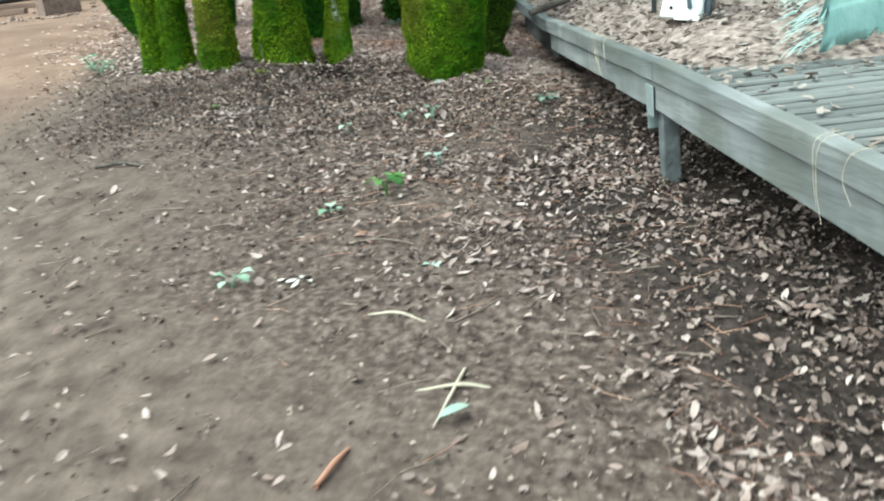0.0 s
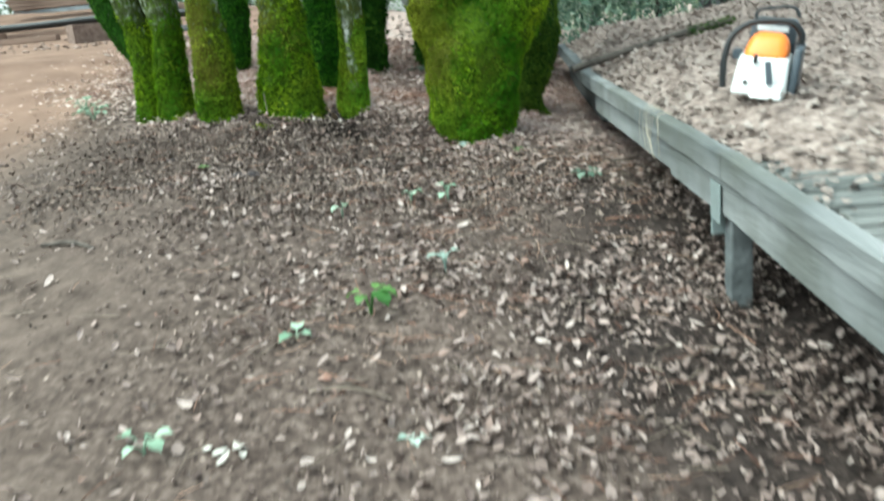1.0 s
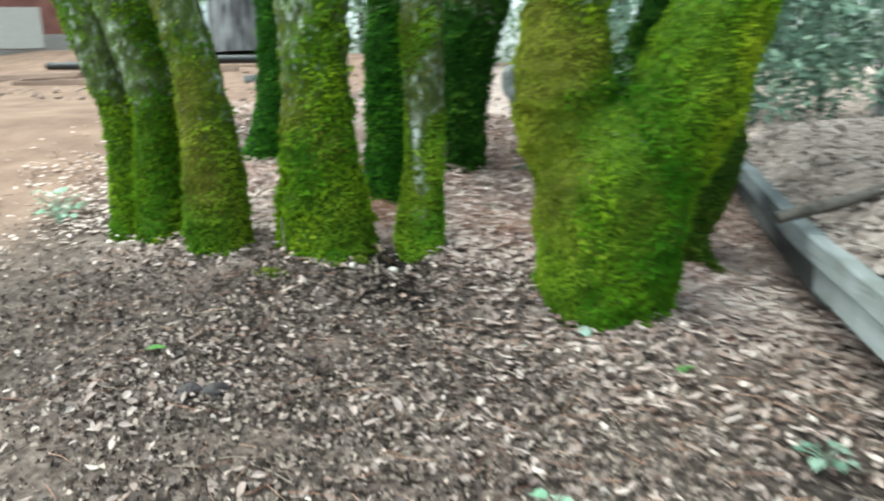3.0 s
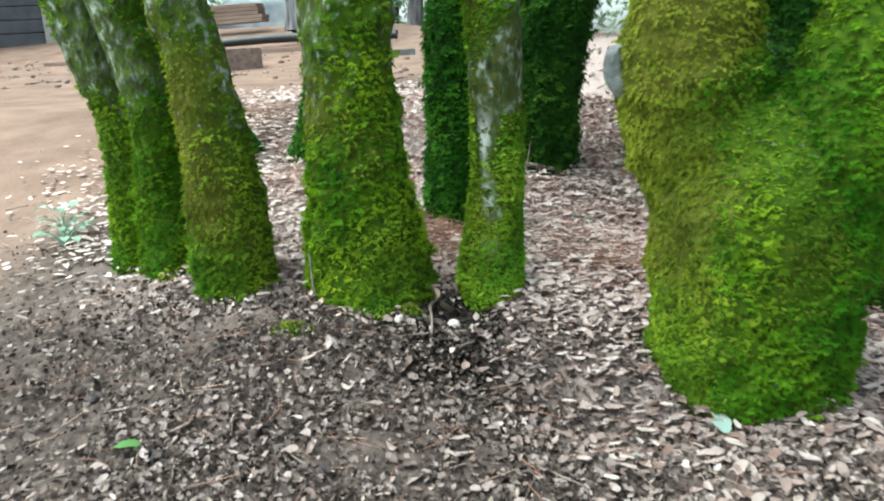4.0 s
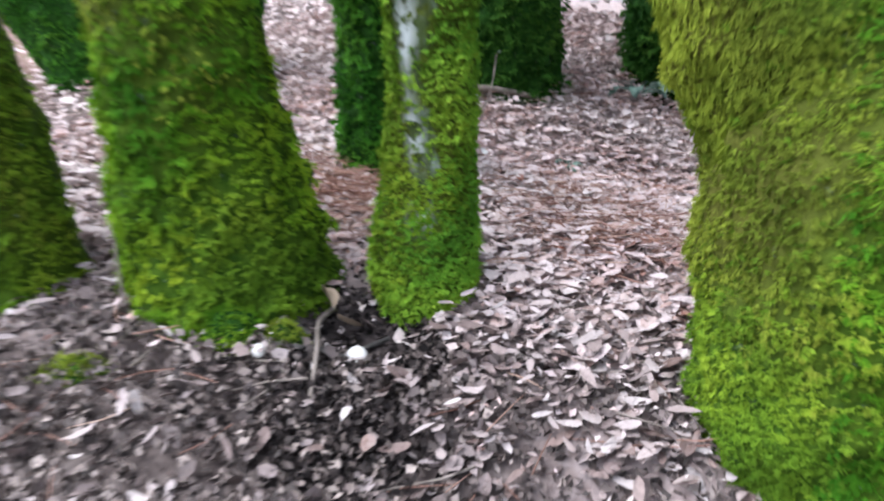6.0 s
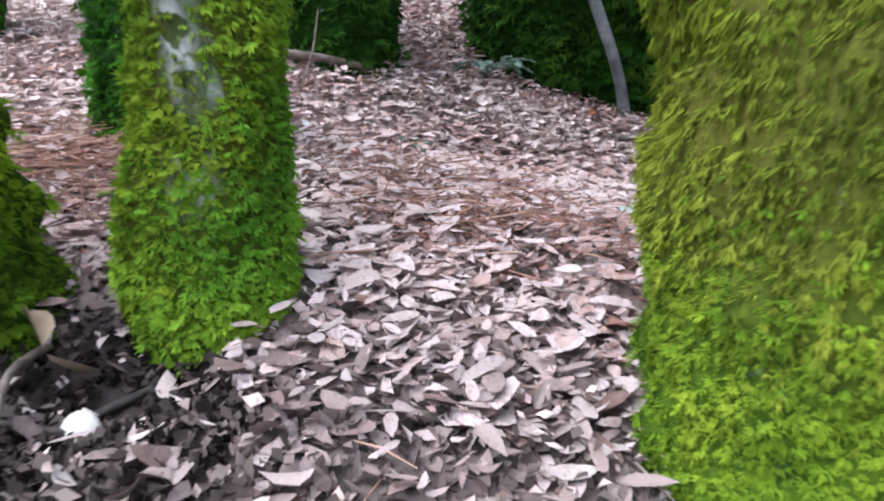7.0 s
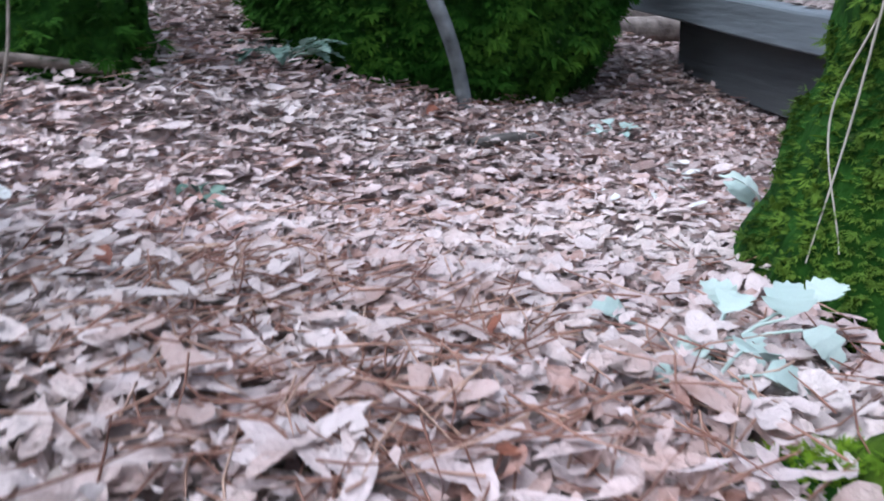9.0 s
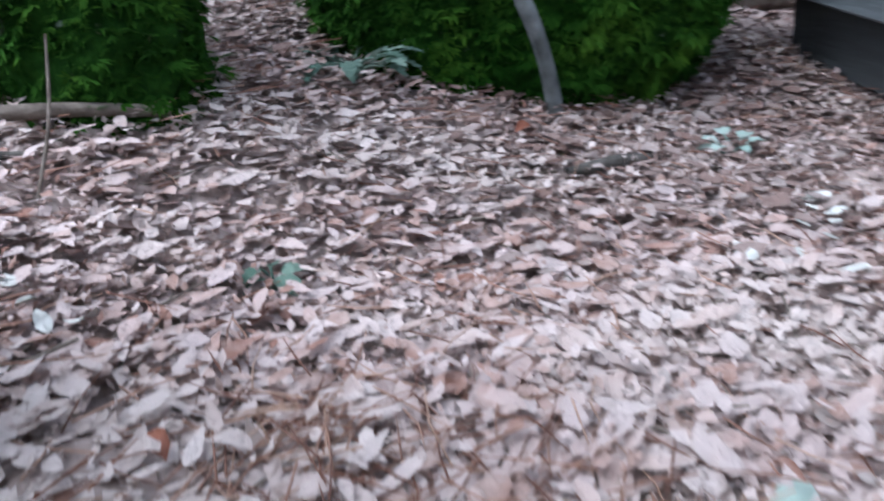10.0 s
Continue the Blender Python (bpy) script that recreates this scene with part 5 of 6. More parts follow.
seedling("broad blue-green leaf against the mossy stem", 0.185, 4.965, [(0, 0, 0.035, 0.06, 60, 40), (0.02, 0.02, 0.02, 0.045, 130, 10), (-0.01, 0.01, 0.03, 0.05, 10, 30), (0.01, -0.01, 0.025, 0.045, 170, -15)], LEAF_MINT, 3, 13)
seedling("low green fern by a mossy foot", -0.35, 5.62, ring(28, 0.10, 0.03, 0.06, 13, 5), LEAF_DULL, 6, 14, wide=0.22)
seedling("grey-green weed spreading at the edge of the dirt", -1.86, 4.37, ring(14, 0.08, 0.05, 0.036, 14, 5), LEAF_SAGE, 3, 15)
seedling("grey-green weed tuft at the edge of the dirt", -1.93, 4.45, ring(10, 0.06, 0.07, 0.036, 15, 5), LEAF_SAGE, 3, 16)

WHITE_LEAF = ramp_material("bleached_leaf", [(0.3, (0.42, 0.40, 0.36)), (0.7, (0.62, 0.60, 0.55))], 50, 6, 0.7, 0.6, 140)
LEAF_RED = ramp_material("red_brown_leaf", [(0.3, (0.14, 0.045, 0.025)), (0.7, (0.30, 0.11, 0.06))], 50, 6, 0.6, 0.6, 140)
for k, (lx, ly, s) in enumerate(((-0.115, 5.46, 0.06), (-0.30, 4.44, 0.036), (-0.26, 4.60, 0.034), (-0.52, 4.72, 0.04), (-0.40, 4.40, 0.034))):
    ob = new("fallen_leaf", leaf_mesh("fallen_leaf", 140 + k, s, LEAF_RED))
    ob.matrix_basis = pose(*on_ground(lx, ly, 0.026), 12 - 9 * k, 14, 71 * k)
    tagged(ob, "curled red-brown oak leaf among paler leaves", "leaf", "red-brown leaves")
rod("fallen_twig", [(*on_ground(-0.09, 5.325, 0.016), 0.008), (*on_ground(-0.02, 5.345, 0.022), 0.011), (*on_ground(0.06, 5.375, 0.016), 0.008)], DARKTWIG, "short dark stick lying on the leaf litter", "twig", 71, 16, 9)

# sticks on the trodden dirt
for k, (pa, pb, r_, mat, lab) in enumerate((((-0.136, 1.362), (0.034, 1.34), 0.0035, STRAW, "pale forked straw-coloured twig on the dirt"), ((-0.042, 1.424), (-0.105, 1.25), 0.003, STRAW, "thin bent straw twig on the dirt"),
                                           ((-0.298, 1.117), (-0.252, 1.214), 0.005, NEEDLE, "short red-brown stick on the dirt"), ((-1.318, 2.846), (-1.113, 2.767), 0.006, DARKTWIG, "dark stick lying on grey soil"),
                                           ((-0.25, 1.66), (-0.12, 1.61), 0.003, STRAW, "thin dry stalk on the dirt"), ((-0.33, 2.02), (-0.15, 1.99), 0.003, TWIG, "thin brown twig among the leaves"))):
    mid = ((pa[0] + pb[0]) / 2 + 0.008, (pa[1] + pb[1]) / 2 + 0.012)
    rod("fallen_twig", [(*on_ground(*pa, 0.006), r_), (*on_ground(*mid, 0.012), r_ * 1.1), (*on_ground(*pb, 0.006), r_ * 0.6)], mat, lab, "twig", 80 + k, 16, 8)
for k, (dx, dy, a) in enumerate(((0, 0, 10), (0.03, 0.012, 95), (-0.028, 0.01, 160), (0.012, -0.02, 220), (0.045, -0.012, 300))):
    ob = new("fallen_leaf", leaf_mesh("fallen_leaf", 190 + k, 0.04, WHITE_LEAF))
    ob.matrix_basis = pose(*on_ground(-0.446 + dx, 1.84 + dy, 0.012), 10 - 6 * k, 8, a)
    tagged(ob, "bleached cream leaf in a small heap on the dirt", "leaf", "bleached leaves")
for k in range(14):
    ob = new("fallen_leaf", leaf_mesh("fallen_leaf", 210 + k, 0.036, WHITE_LEAF))
    lx, ly = (0.10 + nr.normal(0, 0.05), 5.06 + nr.normal(0, 0.06)) if k < 9 else (-0.62 + nr.normal(0, 0.04), 4.92 + nr.normal(0, 0.04))
    ob.matrix_basis = pose(*on_ground(lx, ly, 0.026), nr.normal(0, 10), nr.normal(0, 10), 360 * nr.random())
    tagged(ob, "bleached pale leaf on the leaf litter", "leaf", "bleached leaves")

# single fallen green leaves
for k, (lx, ly, s, mat, lab) in enumerate(((-0.073, 4.012, 0.05, LEAF_PALE, "fresh pale green oval leaf on the litter"), (-1.073, 3.625, 0.05, LEAF_GREEN, "green oval leaf on the humus"),
                                           (-0.21, 3.832, 0.045, LEAF_PALE, "pale green upturned leaf"), (-0.2, 4.52, 0.045, LEAF_ONE, "large straw-yellow oak leaf on the litter"),
                                           (-0.069, 1.267, 0.05, LEAF_PALE, "pale green leaf on the trodden dirt"), (0.14, 2.62, 0.05, LEAF_ONE, "large pale leaf on dark humus"), (-0.02, 2.3, 0.045, LEAF_ONE, "cream oval leaf on dark humus"))):
    ob = new("fallen_leaf", leaf_mesh("fallen_leaf", 90 + k, s, mat))
    ob.matrix_basis = pose(*on_ground(lx, ly, 0.024), 8, -6, 40 + 57 * k)
    tagged(ob, lab, "leaf")


def lathe(name, profile, material, parent=None, seg=16, label=""):
    verts, faces = [], []
    for r_, z_ in profile:
        for k in range(seg):
            verts.append((r_ * math.cos(6.2832 * k / seg), r_ * math.sin(6.2832 * k / seg), z_))
    for i in range(len(profile) - 1):
        for k in range(seg):
            j = (k + 1) % seg
            faces.append((i * seg + k, i * seg + j, (i + 1) * seg + j, (i + 1) * seg + k))
    return mesh_object(name, verts, faces, material, parent, True, label)


CREAM = plain("mushroom_cream", (0.40, 0.29, 0.19), 0.7)
WHITE_M = plain("mushroom_white", (0.58, 0.54, 0.48), 0.6)
for mx_, my_, s, mat, lab in ((-0.612, 4.115, 0.015, WHITE_M, "small white mushroom cap on the bank"), (-0.71, 4.05, 0.009, WHITE_M, "tiny white mushroom at the mossy foot")):
    mush = new("mushroom")
    mush.matrix_basis = pose(*on_ground(mx_, my_, 0.014), 58, 8, 0)
    tagged(mush, lab, "mushroom")
    lathe("cap", [(0.0, s * 1.0), (s * 0.5, s * 0.95), (s * 0.9, s * 0.7), (s, s * 0.5), (s * 0.9, s * 0.42), (0.0, s * 0.55)], mat, mush)
    lathe("stalk", [(s * 0.25, -0.012), (s * 0.2, s * 0.5)], mat, mush, 10)
for k, (lx, ly, dz, rz_) in enumerate(((-0.675, 4.175, 0.045, 80), (-0.645, 4.165, 0.04, 150))):
    ob = new("fallen_leaf", leaf_mesh("fallen_leaf", 170 + k, 0.05, CREAM))
    ob.matrix_basis = pose(*on_ground(lx, ly, dz), 35, 15, rz_)
    tagged(ob, "crumpled tan leaf caught between two mossy stems", "leaf")


def moss_clump(label, x, y, r0, h, material, seed):
    """A low cushion of moss on the ground: a domed body under a coat of fronds."""
    verts, faces = [], []
    rr_ = np.random.default_rng(seed)
    for i in range(7):
        a = i / 6 * math.pi / 2
        for k in range(18):
            b_ = 6.2832 * k / 18
            w_ = r0 * math.cos(a) * (1 + 0.18 * math.sin(2 * b_ + seed) + 0.1 * math.sin(5 * b_))
            px_, py_ = x + w_ * math.cos(b_), y + 0.7 * w_ * math.sin(b_)
            verts.append((px_, py_, float(ground_z(px_, py_)) - 0.012 + h * math.sin(a)))
    for i in range(6):
        for k in range(18):
            j = (k + 1) % 18
            faces.append((i * 18 + k, i * 18 + j, (i + 1) * 18 + j, (i + 1) * 18 + k))
    body = mesh_object("moss_clump", verts, faces, BARK_SHADED)
    body.data.attributes.new("moss", "FLOAT", "POINT").data.foreach_set("value", np.ones(len(verts), np.float32))
    tagged(body, label, "moss")
    va = np.array(verts)
    p, nn = surface_samples(va, np.array(faces), int(16000 * r0), rr_)
    moss_coat(p, nn, 0.0075, rr_, material, body, loose=0.9)


moss_clump("yellow-green moss cushion at the foot of the thick trunk", -0.765, 4.085, 0.042, 0.05, MOSS, 5)
moss_clump("bright moss cushion beside the hollow", -0.70, 4.10, 0.03, 0.035, MOSS_OLIVE, 6)
moss_clump("bright green moss mound on a root behind the forked oak", -0.105, 4.425, 0.07, 0.035, MOSS_YELLOW, 9)
moss_clump("thin dark olive moss cushion on the bank", -0.93, 3.985, 0.045, 0.02, MOSS_OLIVE, 7)

CLOD_DARK = ramp_material("dark_damp_clod", [(0.3, (0.018, 0.014, 0.015)), (0.7, (0.062, 0.050, 0.052))], 40, 8, 0.8, 1.0, 60, spec=0.3)


def soil_clod(x, y, size, seed):
    """A lumpy clod of damp humus, half sunk in the ground."""
    r = np.random.default_rng(seed)
    bm = bmesh.new()
    bmesh.ops.create_icosphere(bm, subdivisions=3, radius=1.0)
    for vert in bm.verts:
        c = np.array(vert.co)
        k = 1 + 0.25 * math.sin(3.1 * c[0] + seed) * math.sin(2.7 * c[1] + 1) + 0.14 * math.sin(7 * c[2] + 5 * c[0]) + r.normal(0, 0.04)
        vert.co = (c[0] * size * k, c[1] * size * 0.8 * k, c[2] * size * 0.5 * k)
    ob = tagged(part("soil_clod", bm, CLOD_DARK, smooth=True), "dark damp clod of humus lying on the bank", "clod", "clods of humus on the bank")
    ob.matrix_basis = pose(x, y, float(ground_z(x, y)) + size * 0.12, 0, 0, 50 * seed)


for k, (cx_, cy_, cs_) in enumerate(((-0.875, 3.415, 0.034), (-0.82, 3.43, 0.038), (-0.845, 3.45, 0.024), (-1.02, 3.63, 0.022), (-0.70, 3.66, 0.02), (-1.25, 3.75, 0.02))):
    soil_clod(cx_, cy_, cs_, k + 1)

# ---- deck furniture: post brackets, nails, chainsaw, tarpaulin ----
STEEL = plain("galvanised_steel", (0.42, 0.50, 0.50), 0.45, 0.6)
by = 2.585
bx = float(beam_x(by))
part("bracket", box_bm((0.004, 0.085, 0.10), (bx + 0.003, by, float(deck_z(by)) - 0.135), 0.0015, seg=1), STEEL, deck, "galvanised post bracket")
part("bracket", box_bm((0.09, 0.004, 0.07), (bx + 0.05, by + 0.05, float(deck_z(by)) - 0.20), 0.0015, seg=1), STEEL, deck, "galvanised post bracket")

ORANGE = plain("orange_plastic", (0.85, 0.22, 0.03), 0.35)
CREAMW = plain("white_plastic", (0.68, 0.70, 0.69), 0.4)
BLACKP = plain("black_rubber", (0.018, 0.02, 0.022), 0.5)
GREYP = plain("dark_grey_plastic", (0.055, 0.07, 0.085), 0.4)
LABEL = plain("sticker", (0.66, 0.70, 0.72), 0.4)


def wedge_bm(w0, w1, d0, d1, h, at, bevel, shear=0.0):
    b = bmesh.new()
    vs = []
    for z, w, d, s in ((0, w0, d0, 0.0), (h, w1, d1, shear)):
        vs.append([b.verts.new((at[0] + sx * w / 2, at[1] + sy * d / 2 + s, at[2] + z)) for sx, sy in ((-1, -1), (1, -1), (1, 1), (-1, 1))])
    b.faces.new(vs[0][::-1])
    b.faces.new(vs[1])
    for k in range(4):
        b.faces.new((vs[0][k], vs[0][(k + 1) % 4], vs[1][(k + 1) % 4], vs[1][k]))
    bmesh.ops.bevel(b, geom=b.edges[:], offset=bevel, segments=3, affect="EDGES", profile=0.5)
    return b


def pipe_part(name, pts, r_, material, parent, seg=10, n=30):
    v, f = tube([(*p_, r_) for p_ in pts], n, seg, 2, 0.0)
    return mesh_object(name, v, lattice(v, f), material, parent)


saw = new("chainsaw")
saw.matrix_basis = pose(0.825, 2.90, 1.118, 6, 9, -24) @ Matrix.Scale(0.775, 4)
tagged(saw, "white and orange petrol chainsaw with black handle, set down on leaves", "chainsaw")
part("body", wedge_bm(0.185, 0.165, 0.22, 0.16, 0.125, (0, 0.0, 0.0), 0.014, 0.02), CREAMW, saw, "white plastic lower casing", True)
part("foot", wedge_bm(0.11, 0.10, 0.05, 0.03, 0.045, (0.03, -0.115, 0.0), 0.008, 0.02), CREAMW, saw, "", True)
part("top_cover", wedge_bm(0.16, 0.115, 0.15, 0.085, 0.085, (0.0, 0.015, 0.112), 0.03, 0.03), ORANGE, saw, "orange top cover", True)
part("rear_casing", wedge_bm(0.175, 0.15, 0.14, 0.11, 0.21, (0.0, 0.14, 0.02), 0.02, 0.01), GREYP, saw, "dark grey rear casing", True)
part("sticker", box_bm((0.105, 0.004, 0.02), (0.0, 0.074, 0.205), 0.001, pose(0, 0, 0, -30).to_3x3().to_4x4()), LABEL, saw)
part("clip", box_bm((0.02, 0.012, 0.08), (0.028, -0.108, 0.085), 0.004, pose(0, 0, 0, -14, 0, 0) @ pose(0, 0, 0, 0, -14, 0)), GREYP, saw, "black cover clip")
part("switch", box_bm((0.012, 0.02, 0.03), (-0.025, -0.078, 0.125), 0.003), BLACKP, saw)
pipe_part("front_handle", [(-0.132, -0.005, 0.0), (-0.14, 0.005, 0.11), (-0.128, 0.02, 0.175), (-0.085, 0.04, 0.218), (0.0, 0.055, 0.235), (0.07, 0.06, 0.228), (0.1, 0.065, 0.19), (0.098, 0.07, 0.14)], 0.0115, BLACKP, saw)
pipe_part("hand_guard", [(-0.07, 0.16, 0.2), (-0.07, 0.17, 0.25), (-0.02, 0.175, 0.262), (0.06, 0.175, 0.262), (0.075, 0.17, 0.235)], 0.006, BLACKP, saw)
part("side_cover", wedge_bm(0.03, 0.025, 0.20, 0.14, 0.15, (0.104, 0.03, 0.01), 0.008, 0.015), GREYP, saw, "dark grey side cover", True)
part("handle_mount", box_bm((0.03, 0.03, 0.035), (-0.1, 0.015, 0.12), 0.006), GREYP, saw)
lathe("bolt", [(0.0, 0.004), (0.007, 0.004), (0.008, 0.0)], BLACKP, saw, 10).matrix_basis = pose(-0.045, -0.1, 0.045, 96)

TEAL = ramp_material("teal_cloth", [(0.3, (0.36, 0.58, 0.55)), (0.7, (0.52, 0.72, 0.69))], 14, 5, 0.6, 0.3, 60)
b = bmesh.new()
rr = np.random.default_rng(12)
n = 22
grid = []
for i in range(n):
    row = []
    for j in range(n):
        u, w = i / (n - 1), j / (n - 1)
        fray = 0.02 * rr.normal() if i == 0 or j == 0 else 0
        gx_ = 0.98 + 0.75 * u + 0.10 * w + fray
        gy_ = 2.2 + 0.6 * u + 0.16 * w + fray
        gz_ = 1.02 + 0.05 * u + 0.24 * w ** 0.8 + fray + 0.016 * math.sin(9 * u + 4 * w) + 0.012 * math.sin(13 * w - 5 * u)
        row.append(b.verts.new((gx_, gy_, gz_)))
    grid.append(row)
for i in range(n - 1):
    for j in range(n - 1):
        b.faces.new((grid[i][j], grid[i + 1][j], grid[i + 1][j + 1], grid[i][j + 1]))
bmesh.ops.solidify(b, geom=b.faces[:], thickness=0.006)
tarp = part("tarpaulin", b, TEAL, None, "", True)
tagged(tarp, "crumpled pale teal tarpaulin with frayed edge on the deck", "tarpaulin")
for k in range(56):
    fx, fy, fz = 0.985 + nr.normal(0, 0.012), 2.2 + 0.16 * nr.random(), 1.03 + 0.2 * nr.random()
    v, f = tube([(fx + 0.01, fy, fz, 0.0009), (fx - 0.02, fy - 0.004, fz - 0.008, 0.0008), (fx - 0.045 - 0.03 * nr.random(), fy - 0.006 + nr.normal(0, 0.01), fz - 0.022 - 0.02 * nr.random(), 0.0004)], 6, 5, k, 0.0)
    mesh_object("frayed_thread", v, lattice(v, f), TEAL, tarp)
for k, (dy, ln) in enumerate(((1.52, 0.13), (1.50, 0.16), (1.4, 0.09))):
    zt = float(deck_z(dy))
    xb = float(beam_x(dy))
    rod("dry_grass_blade", [(xb + 0.03, dy, zt + 0.012, 0.0009), (xb - 0.012, dy, zt + 0.004, 0.0009), (xb - 0.02, dy + 0.01 * k, zt - ln * 0.5, 0.0008), (xb - 0.018, dy - 0.012, zt - ln, 0.0005)], STRAW,
        "dry grass blade hanging over the deck edge", "grass", 30 + k, 12, 6, "hanging grass")
for k in range(11):
    gy0 = 3.05 + 0.016 * k + nr.normal(0, 0.03)
    xb, zt = float(beam_x(gy0)), float(deck_z(gy0))
    pts = [(xb + 0.03, gy0, zt + 0.01), (xb - 0.012, gy0 + nr.normal(0, 0.01), zt + 0.015), (xb - 0.022, gy0 + nr.normal(0, 0.03), zt - 0.05), (xb - 0.02, gy0 + nr.normal(0, 0.05), zt - 0.08 - 0.05 * nr.random())]
    if k == 0:
        tuft = new("grass_tuft")
        tagged(tuft, "tangle of dry grass draped over the deck rim", "grass")
    v, f = tube([(*p_, 0.0006) for p_ in pts], 8, 4, k, 0.0)
    mesh_object("blade", v, lattice(v, f), STRAW, tuft)

# weathered logs at the far end of the deck
for k, (a, c, r_) in enumerate((((0.40, 6.17, 0.035), (0.86, 6.30, 0.035), 0.036), ((0.45, 6.40, 0.06), (0.98, 6.5, 0.06), 0.045))):
    mid = ((a[0] + c[0]) / 2, (a[1] + c[1]) / 2, (a[2] + c[2]) / 2)
    rod("log", [(*on_ground(*p_), r_) for p_ in (a, mid, c)], TWIG, "pale weathered log lying behind the deck", "log", 40 + k, 20, 14, "logs behind the deck")

# ---- yard on the far side: block, pipe, timbers, building, pine ----
block = new("concrete_block")
block.matrix_basis = pose(-4.1, 8.98, float(ground_z(-4.1, 8.98)) - 0.01, 0, 0, 48)
tagged(block, "reddish-grey hollow concrete block on the dirt", "block")
for nm, sz, at in (("face", (0.40, 0.035, 0.19), (0, -0.08, 0.095)), ("face", (0.40, 0.035, 0.19), (0, 0.08, 0.095)), ("web", (0.035, 0.126, 0.19), (-0.182, 0, 0.095)),
                   ("web", (0.035, 0.126, 0.185), (0, 0, 0.093)), ("web", (0.035, 0.126, 0.19), (0.182, 0, 0.095))):
    part(nm, box_bm(sz, at, 0.006), CONCRETE, block)
rod("black_pipe", [(-6.6, 10.62, float(ground_z(-6.6, 10.62)) + 0.06, 0.045), (-5.7, 10.55, float(ground_z(-5.7, 10.55)) + 0.07, 0.045), (-4.6, 10.7, float(ground_z(-4.6, 10.7)) + 0.09, 0.05), (-3.3, 10.9, float(ground_z(-3.3, 10.9)) + 0.08, 0.05)], BLACKP,
    "long black plastic pipe lying across the yard", "pipe", 50, 40, 14)
TIMBER = ramp_material("old_timber", [(0.3, (0.10, 0.065, 0.05)), (0.7, (0.27, 0.19, 0.15))], 9, 7, 0.9, 0.6, 40, stretch=(0.15, 1, 1))
for k, (tx, ty, ln, rz_) in enumerate(((-5.3, 9.3, 1.3, 6), (-6.2, 9.7, 1.6, -8), (-3.1, 9.55, 0.9, 24), (-4.9, 10.1, 1.8, 14))):
    tb = part("timber", box_bm((ln, 0.12, 0.06), (0, 0, 0.025), 0.008), TIMBER if k != 2 else GREYWOOD)
    tb.matrix_basis = pose(*on_ground(tx, ty), 0, 0, rz_)
    tagged(tb, "old brown timber lying on the dirt" if k != 2 else "pale grey board lying by the pine", "timber", "timbers in the yard")
sr = np.random.default_rng(21)
n_st = 420
x, y = sr.uniform(-9, -2.2, n_st), sr.uniform(7.4, 10.2, n_st)
sv, st_ = [], []
ico = bmesh.new()
bmesh.ops.create_icosphere(ico, subdivisions=1, radius=1)
iv = np.array([q_.co[:] for q_ in ico.verts])
it = np.array([[q_.index for q_ in f_.verts] for f_ in ico.faces])
ico.free()
for i in range(n_st):
    s = sr.uniform(0.01, 0.035)
    sv.append(iv * np.array([s, s * sr.uniform(0.6, 1), s * sr.uniform(0.4, 0.8)]) * (1 + 0.2 * sr.normal(size=(len(iv), 1))) + np.array([x[i], y[i], float(ground_z(x[i], y[i])) + s * 0.2]))
    st_.append(it + i * len(iv))
GRAVEL = ramp_material("gravel", [(0.2, (0.13, 0.088, 0.068)), (0.8, (0.29, 0.22, 0.185))], 12, 5, 0.9, island=0.7)
tagged(bulk_object("gravel", np.vstack(sv), np.vstack(st_), GRAVEL), "pinkish gravel and clods along the yard", "gravel", kind="stuff")

REDWALL = ramp_material("red_brown_siding", [(0.3, (0.16, 0.065, 0.055)), (0.7, (0.26, 0.115, 0.095))], 5, 6, 0.8, 0.3, 40)
DOORM = ramp_material("dark_door", [(0.3, (0.045, 0.047, 0.055)), (0.7, (0.085, 0.09, 0.10))], 6, 5, 0.6)
TRIMM = plain("pale_trim", (0.34, 0.32, 0.30), 0.7)
house = new("shed")
house.matrix_basis = pose(-9.68, 12.0, float(ground_z(-9.68, 12.0)) - 0.05, 0, 0, 38)
tagged(house, "red-brown sided shed with dark slatted door and pale trim", "building")
part("wall", box_bm((1.5, 0.14, 2.7), (1.4, 0.0, 1.35), 0.01), REDWALL, house)
part("wall", box_bm((3.0, 0.14, 2.7), (-3.2, 0.0, 1.35), 0.01), REDWALL, house)
part("wall", box_bm((2.4, 0.14, 0.5), (-0.52, 0.0, 2.45), 0.01), REDWALL, house)
part("wall", box_bm((6.8, 0.14, 2.7), (-1.3, 3.2, 1.35), 0.01), REDWALL, house)
part("wall", box_bm((0.14, 3.0, 2.7), (2.08, 1.6, 1.35), 0.01), REDWALL, house)
part("roof", box_bm((7.3, 4.2, 0.12), (-1.3, 1.6, 2.78), 0.02), GREYP, house)
part("plinth", box_bm((1.5, 0.18, 0.4), (1.4, -0.03, 0.2), 0.01), TRIMM, house)
for sx in (0.55, -1.62):
    part("door_frame", box_bm((0.14, 0.2, 2.2), (sx, -0.02, 1.1), 0.01), TRIMM, house)
door = new("door")
door.parent = house
for k in range(11):
    part("slat", box_bm((2.0, 0.05, 0.18), (-0.53, 0.02, 0.14 + 0.19 * k), 0.012), DOORM, door)
slab = part("slab", box_bm((0.7, 0.05, 0.6), (0, 0, 0.3), 0.008), TRIMM)
slab.matrix_basis = pose(-8.25, 12.2, float(ground_z(-8.25, 12.2)) - 0.01, -14, 0, 38)
tagged(slab, "pale board leaning against the shed", "board")
crates = new("timber_stack")
